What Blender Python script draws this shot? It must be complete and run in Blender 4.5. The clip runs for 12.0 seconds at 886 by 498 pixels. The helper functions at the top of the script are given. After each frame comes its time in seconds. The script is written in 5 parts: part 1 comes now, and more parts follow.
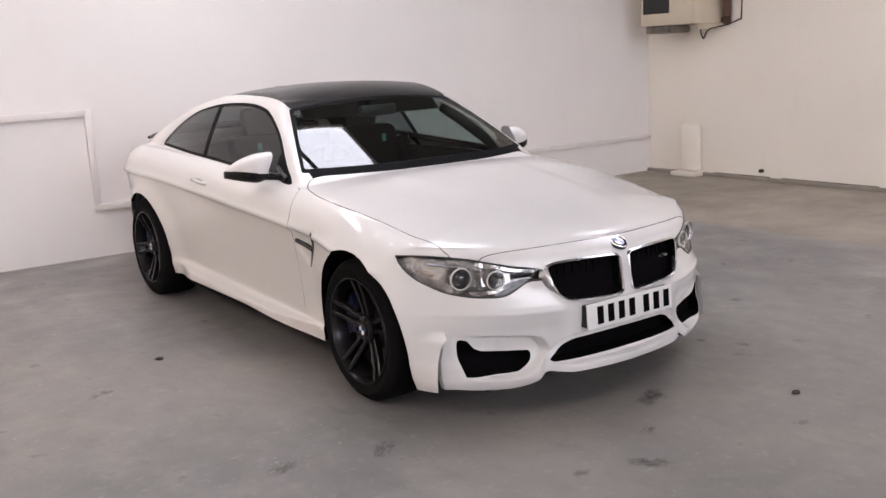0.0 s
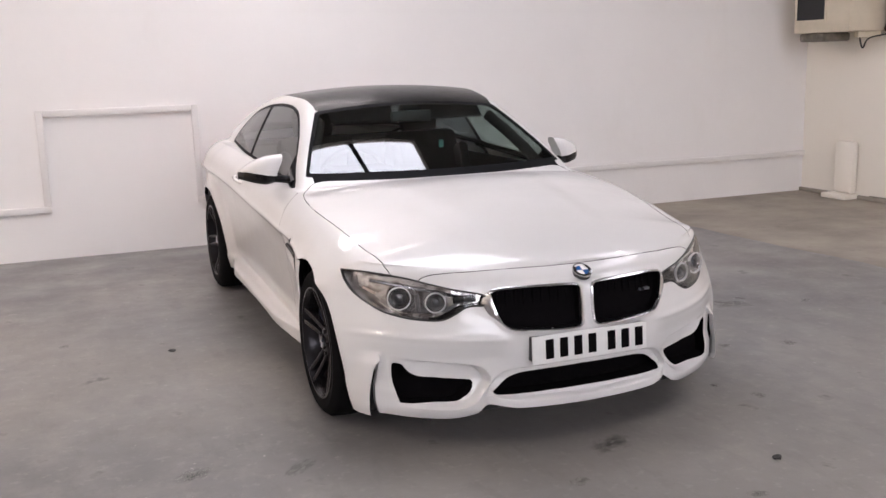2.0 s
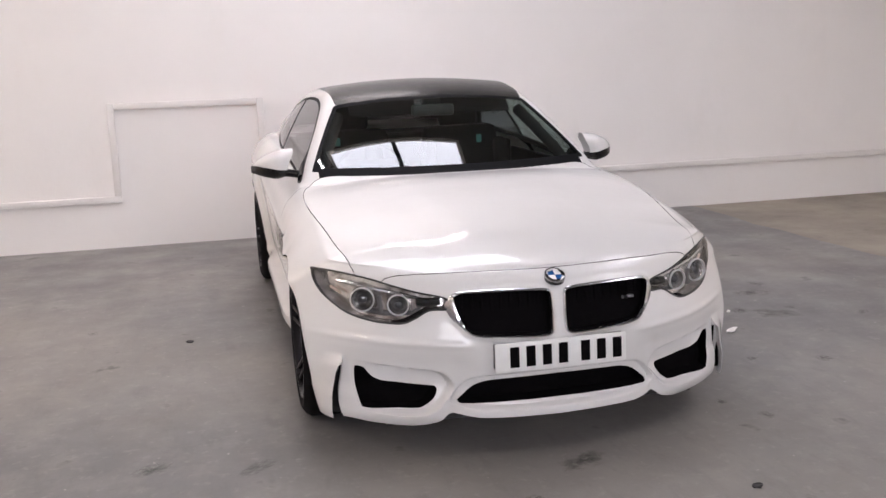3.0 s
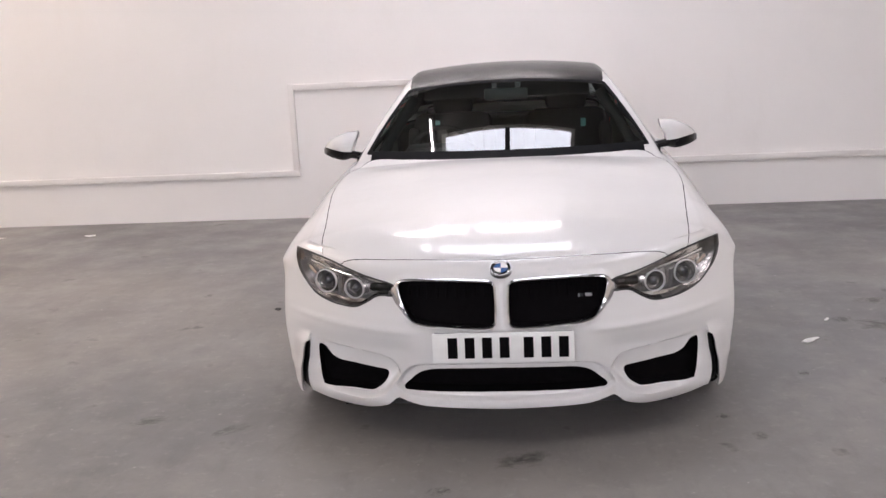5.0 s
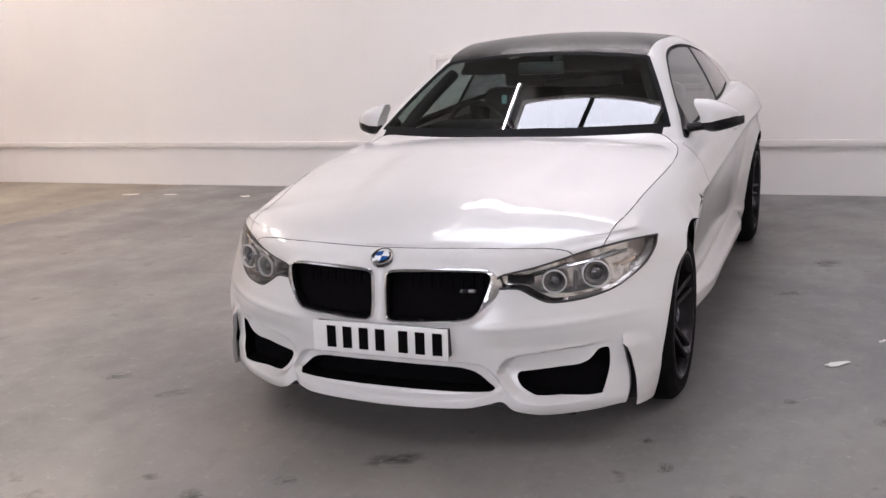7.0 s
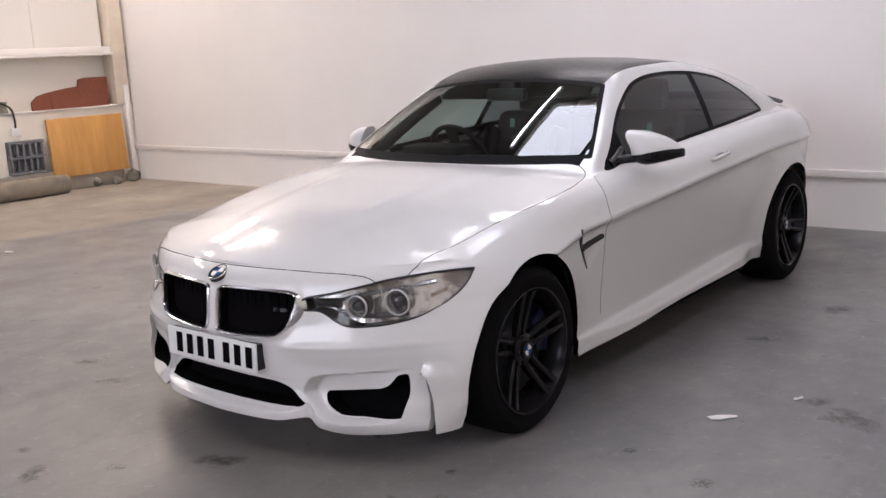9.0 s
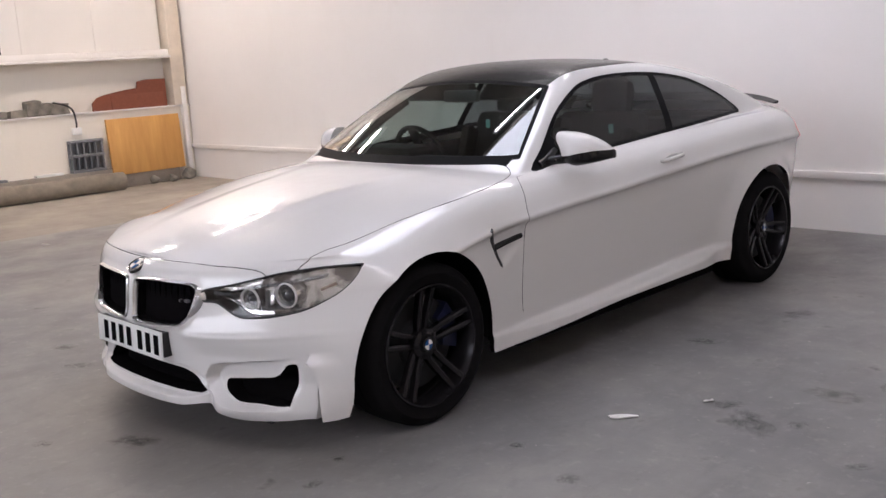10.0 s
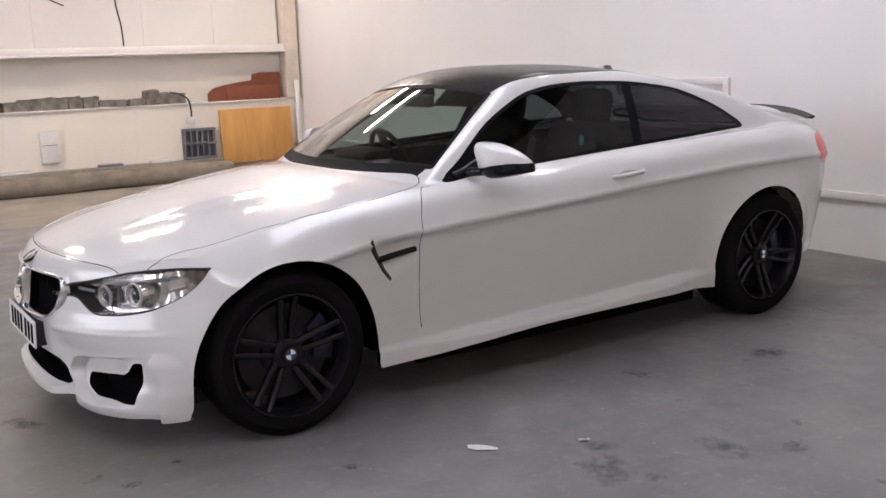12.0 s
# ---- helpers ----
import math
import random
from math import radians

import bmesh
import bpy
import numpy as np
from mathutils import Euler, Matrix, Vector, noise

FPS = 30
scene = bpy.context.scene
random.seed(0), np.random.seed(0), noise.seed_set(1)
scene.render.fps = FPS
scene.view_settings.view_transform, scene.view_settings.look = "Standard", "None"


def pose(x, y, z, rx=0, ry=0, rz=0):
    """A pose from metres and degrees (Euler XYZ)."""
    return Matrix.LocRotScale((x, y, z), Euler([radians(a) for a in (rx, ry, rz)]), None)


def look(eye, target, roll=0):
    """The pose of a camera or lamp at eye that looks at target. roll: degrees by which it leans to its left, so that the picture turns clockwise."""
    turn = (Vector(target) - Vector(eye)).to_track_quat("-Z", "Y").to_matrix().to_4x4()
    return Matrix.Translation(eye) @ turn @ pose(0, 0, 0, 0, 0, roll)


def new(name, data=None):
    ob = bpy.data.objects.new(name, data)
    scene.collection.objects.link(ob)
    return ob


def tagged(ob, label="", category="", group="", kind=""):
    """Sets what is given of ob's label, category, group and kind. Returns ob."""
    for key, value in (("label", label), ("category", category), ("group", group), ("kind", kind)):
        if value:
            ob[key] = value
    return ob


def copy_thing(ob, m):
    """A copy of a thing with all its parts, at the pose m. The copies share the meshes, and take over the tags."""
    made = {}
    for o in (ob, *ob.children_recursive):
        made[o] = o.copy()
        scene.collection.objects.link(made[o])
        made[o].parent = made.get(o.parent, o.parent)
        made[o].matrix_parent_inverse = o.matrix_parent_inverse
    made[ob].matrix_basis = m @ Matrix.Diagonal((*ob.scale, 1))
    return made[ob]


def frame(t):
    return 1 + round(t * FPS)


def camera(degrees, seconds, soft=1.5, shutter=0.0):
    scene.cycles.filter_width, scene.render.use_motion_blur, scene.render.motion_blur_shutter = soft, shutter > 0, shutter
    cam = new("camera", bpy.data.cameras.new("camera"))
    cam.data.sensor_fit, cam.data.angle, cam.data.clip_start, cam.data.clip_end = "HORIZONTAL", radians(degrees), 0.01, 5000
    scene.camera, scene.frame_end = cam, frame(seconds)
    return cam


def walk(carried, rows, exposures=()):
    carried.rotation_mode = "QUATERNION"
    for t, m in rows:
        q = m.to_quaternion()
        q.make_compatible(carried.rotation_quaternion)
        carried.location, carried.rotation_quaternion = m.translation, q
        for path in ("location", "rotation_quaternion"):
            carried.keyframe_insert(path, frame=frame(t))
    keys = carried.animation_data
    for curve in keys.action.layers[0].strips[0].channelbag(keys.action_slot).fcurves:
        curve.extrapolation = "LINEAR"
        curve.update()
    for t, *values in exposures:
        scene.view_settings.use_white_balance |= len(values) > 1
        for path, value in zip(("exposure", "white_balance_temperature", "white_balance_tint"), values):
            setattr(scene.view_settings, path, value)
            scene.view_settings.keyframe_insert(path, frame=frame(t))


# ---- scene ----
cam = camera(49.5, 12.0)
PATH = [
    (0, (-2.976, -3.673, 1.549), (-1.857, -2.065, 1.148), -2.9),
    (0.5, (-2.777, -3.754, 1.532), (-1.742, -2.095, 1.111), -2.7),
    (1, (-2.501, -3.761, 1.529), (-1.56, -2.044, 1.122), -2.0),
    (1.5, (-2.214, -3.833, 1.514), (-1.377, -2.06, 1.12), -2.7),
    (2, (-1.893, -4.014, 1.535), (-1.169, -2.189, 1.152), -1.6),
    (2.5, (-1.543, -4.035, 1.496), (-0.96, -2.162, 1.108), -2.2),
    (3, (-1.219, -4.067, 1.517), (-0.765, -2.158, 1.127), -1.9),
    (3.2, (-1.086, -4.125, 1.504), (-0.698, -2.203, 1.112), -2.3),
    (4.8, (-0.063, -4.176, 1.520), (-0.159, -2.220, 1.119), -3.36),
    (5, (0.112, -4.179, 1.512), (-0.070, -2.230, 1.098), -2.78),
    (5.5, (0.476, -4.100, 1.484), (0.092, -2.186, 1.048), -2.94),
    (6, (0.798, -3.903, 1.491), (0.284, -2.022, 1.047), -2.83),
    (6.5, (1.175, -3.792, 1.470), (0.511, -1.954, 1.043), -3.34),
    (7, (1.480, -3.638, 1.464), (0.709, -1.848, 1.016), -3.04),
    (7.2, (1.619, -3.589, 1.454), (0.788, -1.822, 1.019), -3.45),
    (8.8, (2.797, -3.07, 1.478), (1.593, -1.53, 1.056), -2.6),
    (9, (2.886, -2.949, 1.478), (1.653, -1.428, 1.073), -2.9),
    (9.5, (3.274, -2.764, 1.464), (1.95, -1.315, 1.077), -3.3),
    (10, (3.55, -2.53, 1.454), (2.159, -1.148, 1.059), -3.3),
    (10.5, (3.713, -2.234, 1.453), (2.243, -0.935, 1.064), -3.7),
    (11, (3.972, -1.986, 1.448), (2.43, -0.775, 1.051), -4.1),
    (11.5, (4.14, -1.733, 1.444), (2.554, -0.585, 1.034), -3.0),
    (12, (4.232, -1.475, 1.436), (2.594, -0.395, 1.051), -2.0),
]
walk(cam, [(t, look(eye, target, roll)) for t, eye, target, roll in PATH], [(0, 0.12, 6300, 16.0), (3, 0.10, 6300, 16.0), (6, 0.08, 6250, 16.0), (9, -0.08, 6100, 16.0), (12, -0.08, 6080, 16.0)])

# ---- world, light ----
world = bpy.data.worlds.new("world")
scene.world = world
world.use_nodes = True
sky = world.node_tree.nodes.new("ShaderNodeTexSky")
sky.sky_type, sky.sun_disc, sky.sun_elevation, sky.sun_rotation = "NISHITA", False, radians(40), radians(150)
world.node_tree.links.new(sky.outputs[0], world.node_tree.nodes["Background"].inputs[0])
world.node_tree.nodes["Background"].inputs[1].default_value = 0.1
scene.view_settings.exposure = 0.0
# strength of the added glowing sheet that fills in the car's front
FRONT_FILL = 6.2

WALL_A, WALL_B, WALL_C, WALL_D, CEIL = 4.5, 5.86, -8.3, -9.0, 4.6


# ---- materials ----
class Mat:
    """A node material with a short way to add nodes."""

    def __init__(self, name):
        self.m = bpy.data.materials.new(name)
        self.m.use_nodes = True
        self.t = self.m.node_tree
        self.b = self.t.nodes["Principled BSDF"]
        self.out = self.t.nodes["Material Output"]

    def node(self, kind, **props):
        n = self.t.nodes.new(kind)
        for k, v in props.items():
            n.inputs[k.replace("_", " ")].default_value = v
        return n

    def link(self, a, b):
        self.t.links.new(a, b)

    def set(self, **props):
        for k, v in props.items():
            self.b.inputs[k.replace("_", " ")].default_value = v if not isinstance(v, tuple) or len(v) == 4 else (*v, 1)
        return self

    def coords(self):
        return self.t.nodes.new("ShaderNodeTexCoord").outputs["Object"]

    def noise(self, scale, detail=4.0, rough=0.55, stretch=None):
        n = self.node("ShaderNodeTexNoise", Scale=scale, Detail=detail, Roughness=rough)
        v = self.coords()
        if stretch:
            mp = self.t.nodes.new("ShaderNodeMapping")
            mp.inputs["Scale"].default_value = stretch
            self.link(v, mp.inputs[0])
            v = mp.outputs[0]
        self.link(v, n.inputs["Vector"])
        return n.outputs["Fac"]

    def ramp(self, fac, stops):
        r = self.t.nodes.new("ShaderNodeValToRGB")
        e = r.color_ramp.elements
        while len(e) < len(stops):
            e.new(0.5)
        for el, (p, c) in zip(e, stops):
            el.position, el.color = p, (*c, 1) if isinstance(c, tuple) else (c, c, c, 1)
        self.link(fac, r.inputs[0])
        return r.outputs[0]

    def mix(self, a, b, fac, mode="MIX"):
        n = self.t.nodes.new("ShaderNodeMix")
        n.data_type, n.blend_type = "RGBA", mode
        for s, v in ((n.inputs[6], a), (n.inputs[7], b), (n.inputs[0], fac)):
            if hasattr(v, "is_output"):
                self.link(v, s)
            else:
                s.default_value = (*v, 1) if isinstance(v, tuple) else v
        return n.outputs[2]

    def bump(self, fac, strength=0.2, distance=0.01):
        n = self.node("ShaderNodeBump", Strength=strength, Distance=distance)
        self.link(fac, n.inputs["Height"])
        self.link(n.outputs[0], self.b.inputs["Normal"])
        return self


def plain(name, color, rough=0.5, metal=0.0, vary=0.08, scale=30.0, bump=0.0, coat=0.0, spec=0.5):
    """A material with slight variation of its tone and a fine relief."""
    m = Mat(name)
    m.set(Roughness=rough, Metallic=metal, Coat_Weight=coat, Coat_Roughness=0.04, Specular_IOR_Level=spec)
    lo, hi = tuple(c * (1 - vary) for c in color), tuple(min(1, c * (1 + vary)) for c in color)
    f = m.noise(scale)
    m.link(m.ramp(f, [(0.3, lo), (0.7, hi)]), m.b.inputs["Base Color"])
    if bump:
        m.bump(m.noise(scale * 4), bump, 0.004)
    return m.m


def car_paint():
    m = Mat("pearl_white_paint")
    m.set(Roughness=0.38, Metallic=0.0, Coat_Weight=1.0, Coat_Roughness=0.085, Coat_IOR=1.5)
    wave = m.node("ShaderNodeBump", Strength=1.0, Distance=0.0008)
    m.link(m.noise(11, 2, 0.5), wave.inputs["Height"])
    m.link(wave.outputs[0], m.b.inputs["Coat Normal"])
    f = m.noise(900, 2)
    m.link(m.ramp(f, [(0.3, (0.655, 0.645, 0.636)), (0.7, (0.735, 0.724, 0.71))]), m.b.inputs["Base Color"])
    return m.m


def carbon():
    m = Mat("carbon_fibre")
    m.set(Roughness=0.25, Specular_IOR_Level=0.25)
    w = m.node("ShaderNodeTexChecker", Scale=300.0)
    m.link(m.coords(), w.inputs["Vector"])
    m.link(m.ramp(w.outputs["Fac"], [(0.0, 0.012), (1.0, 0.03)]), m.b.inputs["Base Color"])
    return m.m


def glass(name, tint, ior=1.5, rough=0.0):
    """A thin pane: tinted clear, with a Fresnel reflection."""
    m = Mat(name)
    clear = m.node("ShaderNodeBsdfTransparent", Color=(*tint, 1))
    gloss = m.node("ShaderNodeBsdfGlossy", Color=(1, 1, 1, 1), Roughness=rough)
    lw = m.node("ShaderNodeLayerWeight", Blend=0.5)
    f0 = ((ior - 1) / (ior + 1)) ** 2
    power = m.t.nodes.new("ShaderNodeMath")
    power.operation = "POWER"
    power.inputs[1].default_value = 5.0
    m.link(lw.outputs["Facing"], power.inputs[0])
    lift = m.t.nodes.new("ShaderNodeMath")
    lift.operation = "MULTIPLY_ADD"
    lift.inputs[1].default_value, lift.inputs[2].default_value = 1 - f0, f0
    m.link(power.outputs[0], lift.inputs[0])
    mx = m.t.nodes.new("ShaderNodeMixShader")
    m.link(lift.outputs[0], mx.inputs[0])
    m.link(clear.outputs[0], mx.inputs[1])
    m.link(gloss.outputs[0], mx.inputs[2])
    m.link(mx.outputs[0], m.out.inputs["Surface"])
    return m.m


def glow(name, color, strength):
    m = Mat(name)
    e = m.node("ShaderNodeEmission", Color=(*color, 1), Strength=strength)
    m.link(e.outputs[0], m.out.inputs["Surface"])
    return m.m


def wall_paint(name, base, dirt=0.5):
    """Emulsion over plastered block: brush marks, faint stains, patches."""
    m = Mat(name)
    m.set(Roughness=0.75)
    big = m.ramp(m.noise(0.7, 5, 0.6), [(0.35, tuple(c * 0.955 for c in base)), (0.7, base)])
    grime = m.ramp(m.noise(3.0, 8, 0.65, (1, 1, 0.35)), [(0.58, 0.0), (0.78, 0.35 * dirt)])
    m.link(m.mix(big, tuple(c * k for c, k in zip(base, (0.8, 0.77, 0.72))), grime), m.b.inputs["Base Color"])
    m.bump(m.noise(14, 8, 0.6), 0.25, 0.006)
    return m.m


def floor_paint():
    """Worn grey floor paint: rolled blotches, dusty wear, dark oil spots and pale chips."""
    m = Mat("worn_grey_floor_paint")
    base = m.ramp(m.noise(0.9, 7, 0.62), [(0.30, (0.142, 0.138, 0.140)), (0.52, (0.189, 0.182, 0.180)), (0.74, (0.274, 0.261, 0.246))])
    dust = m.ramp(m.noise(2.3, 9, 0.7), [(0.50, 0.0), (0.78, 0.5)])
    c = m.mix(base, (0.340, 0.317, 0.283), dust)
    worn = m.ramp(m.noise(0.38, 3, 0.5), [(0.46, 0.0), (0.62, 0.38)])
    c = m.mix(c, (0.283, 0.257, 0.227), worn)
    scuff = m.ramp(m.noise(9.0, 9, 0.75, (1, 0.35, 1)), [(0.52, 0.0), (0.70, 0.30)])
    c = m.mix(c, (0.099, 0.095, 0.097), scuff)
    flecks = m.ramp(m.noise(17.0, 6, 0.7), [(0.56, 0.0), (0.70, 0.28)])
    c = m.mix(c, (0.397, 0.373, 0.340), flecks)
    oil = m.ramp(m.noise(4.6, 4, 0.55), [(0.66, 0.0), (0.74, 0.75)])
    c = m.mix(c, (0.066, 0.062, 0.062), oil)
    chips = m.ramp(m.noise(26, 3, 0.5), [(0.72, 0.0), (0.76, 0.6)])
    c = m.mix(c, (0.472, 0.444, 0.406), chips)
    m.link(c, m.b.inputs["Base Color"])
    m.link(m.ramp(m.noise(1.7, 6, 0.6), [(0.3, 0.30), (0.7, 0.62)]), m.b.inputs["Roughness"])
    m.bump(m.noise(60, 6, 0.6), 0.12, 0.004)
    return m.m


def concrete():
    m = Mat("bare_concrete")
    m.set(Roughness=0.85)
    base = m.ramp(m.noise(1.3, 8, 0.65), [(0.3, (0.235, 0.21, 0.178)), (0.7, (0.40, 0.355, 0.30))])
    spots = m.ramp(m.noise(7, 6, 0.6), [(0.6, 0.0), (0.75, 0.5)])
    m.link(m.mix(base, (0.16, 0.14, 0.12), spots), m.b.inputs["Base Color"])
    m.bump(m.noise(35, 8, 0.65), 0.3, 0.006)
    return m.m


def smear():
    """A soaked-in oily patch: dense in the middle, breaking up towards its rim."""
    m = Mat("dried_oil")
    m.set(Base_Color=(0.062, 0.059, 0.06), Roughness=0.42)
    seed = m.t.nodes.new("ShaderNodeObjectInfo").outputs["Random"]
    far = m.t.nodes.new("ShaderNodeVectorMath")
    far.operation = "LENGTH"
    co = m.coords()
    m.link(co, far.inputs[0])
    n = m.node("ShaderNodeTexNoise", Scale=2.6, Detail=9.0, Roughness=0.72)
    n.noise_dimensions = "4D"
    m.link(co, n.inputs["Vector"])
    turn = m.t.nodes.new("ShaderNodeMath")
    turn.operation = "MULTIPLY"
    turn.inputs[1].default_value = 40.0
    m.link(seed, turn.inputs[0])
    m.link(turn.outputs[0], n.inputs["W"])
    bits = m.ramp(n.outputs["Fac"], [(0.40, 0.0), (0.64, 1.0)])
    body = m.mix(m.ramp(far.outputs["Value"], [(0.1, 1.0), (1.0, 0.0)]), bits, 1.0, "MULTIPLY")
    fac = m.ramp(body, [(0.08, 0.0), (0.30, 0.25), (0.70, 0.55)])
    clear = m.node("ShaderNodeBsdfTransparent")
    mx = m.t.nodes.new("ShaderNodeMixShader")
    m.link(fac, mx.inputs[0])
    m.link(clear.outputs[0], mx.inputs[1])
    m.link(m.b.outputs[0], mx.inputs[2])
    m.link(mx.outputs[0], m.out.inputs["Surface"])
    return m.m


def faceted(name, color):
    """Vacuum-plated lamp reflector with stepped flutes that break up what it mirrors; dark reflections are also painted
    into its colour as patches.
    """
    m = Mat(name)
    m.set(Roughness=0.16, Metallic=0.75)
    m.link(m.ramp(m.noise(14, 3), [(0.38, tuple(c * f for c, f in zip(color, (0.30, 0.27, 0.26)))), (0.55, color)]), m.b.inputs["Base Color"])
    m.bump(m.noise(13, 2, 0.5, (1, 1, 0.5)), 0.7, 0.02)
    return m.m


def wood(name, a, b):
    m = Mat(name)
    m.set(Roughness=0.6)
    f = m.noise(9, 6, 0.6, (1, 1, 0.12))
    m.link(m.ramp(f, [(0.3, a), (0.7, b)]), m.b.inputs["Base Color"])
    m.bump(f, 0.1, 0.003)
    return m.m


PAINT = car_paint()
CARBON = carbon()
BLACK = plain("satin_black_plastic", (0.012, 0.012, 0.013), 0.45)
TRIM = plain("black_window_trim", (0.006, 0.006, 0.007), 0.6, spec=0.06)
SHELL = plain("black_mirror_shell", (0.008, 0.008, 0.009), 0.25, spec=0.3)
GLOSSBLACK = plain("gloss_black", (0.010, 0.010, 0.011), 0.12, coat=1.0)
RUBBER = plain("tyre_rubber", (0.008, 0.0075, 0.008), 0.9, bump=0.1, spec=0.06)
ALLOY = plain("dark_alloy", (0.024, 0.0225, 0.025), 0.27, metal=0.6, spec=0.3)
CHROME = plain("chrome", (0.74, 0.74, 0.75), 0.2, metal=1.0, vary=0.02)
STEEL = plain("brake_steel", (0.32, 0.32, 0.33), 0.35, metal=1.0)
BLUE = plain("blue_caliper_paint", (0.004, 0.006, 0.032), 0.4, coat=0.2)
EMBLUE = plain("emblem_blue", (0.012, 0.075, 0.24), 0.25, coat=0.8)
EMWHITE = plain("emblem_white", (0.8, 0.8, 0.8), 0.25, coat=0.8)
MESH = plain("black_mesh", (0.005, 0.0045, 0.005), 0.95, spec=0.02)
DISC = plain("dull_brake_iron", (0.02, 0.02, 0.022), 0.5, metal=0.3, spec=0.3)
TEAL = plain("teal_plastic", (0.10, 0.33, 0.30), 0.4)
WINDSCREEN = glass("windscreen_glass", (0.70, 0.80, 0.76), 2.05)
TINTED = glass("tinted_glass", (0.36, 0.42, 0.41), 1.5)
PRIVACY = glass("dark_tinted_glass", (0.16, 0.18, 0.19), 1.5)
LENS = glass("clear_lens", (0.93, 0.94, 0.95), 1.45)
LAMPBOWL = faceted("lamp_reflector", (0.78, 0.75, 0.73))
LAMPEYE = plain("projector_glass", (0.03, 0.03, 0.033), 0.12, coat=1.0)
LAMPGREY = plain("lamp_grey_trim", (0.10, 0.095, 0.095), 0.35, coat=0.4)
LAMPRING = plain("lamp_ring", (0.62, 0.61, 0.60), 0.3)
AMBER = plain("amber_reflector", (0.55, 0.43, 0.35), 0.3, metal=0.4)
RED = plain("tail_lamp_red", (0.80, 0.045, 0.03), 0.3, coat=0.3)
LEATHER = plain("black_leather", (0.006, 0.0055, 0.0055), 0.7, bump=0.2, spec=0.06)
DASH = plain("dash_plastic", (0.007, 0.0065, 0.0065), 0.7, bump=0.2, spec=0.15)
PLATEWHITE = plain("reflective_white", (0.78, 0.78, 0.76), 0.35, vary=0.03)
WALLWHITE = wall_paint("white_emulsion_wall", (0.86, 0.834, 0.812), 0.4)
RAILWHITE = wall_paint("white_gloss_rail", (0.78, 0.753, 0.727), 1.0)
WALLWARM = wall_paint("cream_wall", (0.86, 0.81, 0.725), 0.8)
FLOORPAINT = floor_paint()
CONCRETE = concrete()
SHEET = wall_paint("white_sheeting", (0.70, 0.675, 0.645), 0.5)
ORANGE = wood("orange_chipboard", (0.52, 0.26, 0.07), (0.66, 0.36, 0.11))
BROWN = plain("brown_card", (0.21, 0.065, 0.035), 0.8, bump=0.2)
GREYBRICK = plain("grey_rubble", (0.20, 0.183, 0.155), 0.9, vary=0.45, scale=9, bump=0.4)
BLOCK = plain("grey_plastic_crate", (0.16, 0.165, 0.18), 0.6)
CREAM = plain("cream_enamel", (0.62, 0.55, 0.43), 0.45, vary=0.06, scale=6)
CABLE = plain("black_cable", (0.02, 0.018, 0.017), 0.6)
OIL = smear()
LITTER = plain("white_paper", (0.82, 0.8, 0.77), 0.8)
CEILING = plain("grey_roof_sheeting", (0.13, 0.125, 0.12), 0.8, vary=0.1, scale=2)
ENAMEL = plain("white_enamel", (0.75, 0.74, 0.72), 0.4, vary=0.04, scale=4)


# ---- building helpers ----
def part(name, bm, material, parent=None, label="", smooth=True, angle=40.0):
    """Links a bmesh as one mesh object, under its parent."""
    me = bpy.data.meshes.new(name)
    bmesh.ops.recalc_face_normals(bm, faces=bm.faces) if not smooth else None
    bm.to_mesh(me)
    bm.free()
    me.materials.append(material)
    if any(p.material_index for p in me.polygons):
        me.materials.append(MESH)
    if smooth:
        me.shade_smooth()
        me.set_sharp_from_angle(angle=radians(angle))
    ob = new(name, me)
    if parent:
        ob.parent = parent
    if label:
        tagged(ob, label)
    return ob


def thing(name, label, category, at=(0, 0, 0), group="", kind=""):
    ob = new(name)
    ob.location = at
    ob.empty_display_size = 0.1
    return tagged(ob, label, category, group, kind)


def box(x0, x1, y0, y1, z0, z1, bevel=0.0, bm=None):
    b = bmesh.new()
    v = [b.verts.new((x, y, z)) for z in (z0, z1) for y in (y0, y1) for x in (x0, x1)]
    for f in ((0, 2, 3, 1), (4, 5, 7, 6), (0, 1, 5, 4), (2, 6, 7, 3), (0, 4, 6, 2), (1, 3, 7, 5)):
        b.faces.new([v[i] for i in f])
    if bevel:
        bmesh.ops.bevel(b, geom=b.edges[:], offset=bevel, segments=2, affect="EDGES", profile=0.5)
    return join(bm, b)


def join(bm, b):
    if bm is None:
        return b
    me = bpy.data.meshes.new("tmp")
    b.to_mesh(me)
    b.free()
    bm.from_mesh(me)
    bpy.data.meshes.remove(me)
    return bm


def moved(bm, m):
    bmesh.ops.transform(bm, matrix=m, verts=bm.verts)
    if m.determinant() < 0:
        bmesh.ops.reverse_faces(bm, faces=bm.faces)
    return bm


def lathe(profile, n=48):
    """A closed ring from (along, radius) points, turned about the x axis."""
    bm = bmesh.new()
    rings = []
    for i in range(n):
        a = 2 * math.pi * i / n
        rings.append([bm.verts.new((p, r * math.cos(a), r * math.sin(a))) for p, r in profile])
    for i in range(n):
        a, b = rings[i], rings[(i + 1) % n]
        for j in range(len(profile) - 1):
            bm.faces.new((a[j], a[j + 1], b[j + 1], b[j]))
    bmesh.ops.remove_doubles(bm, verts=bm.verts, dist=1e-5)
    bmesh.ops.recalc_face_normals(bm, faces=bm.faces)
    return bm


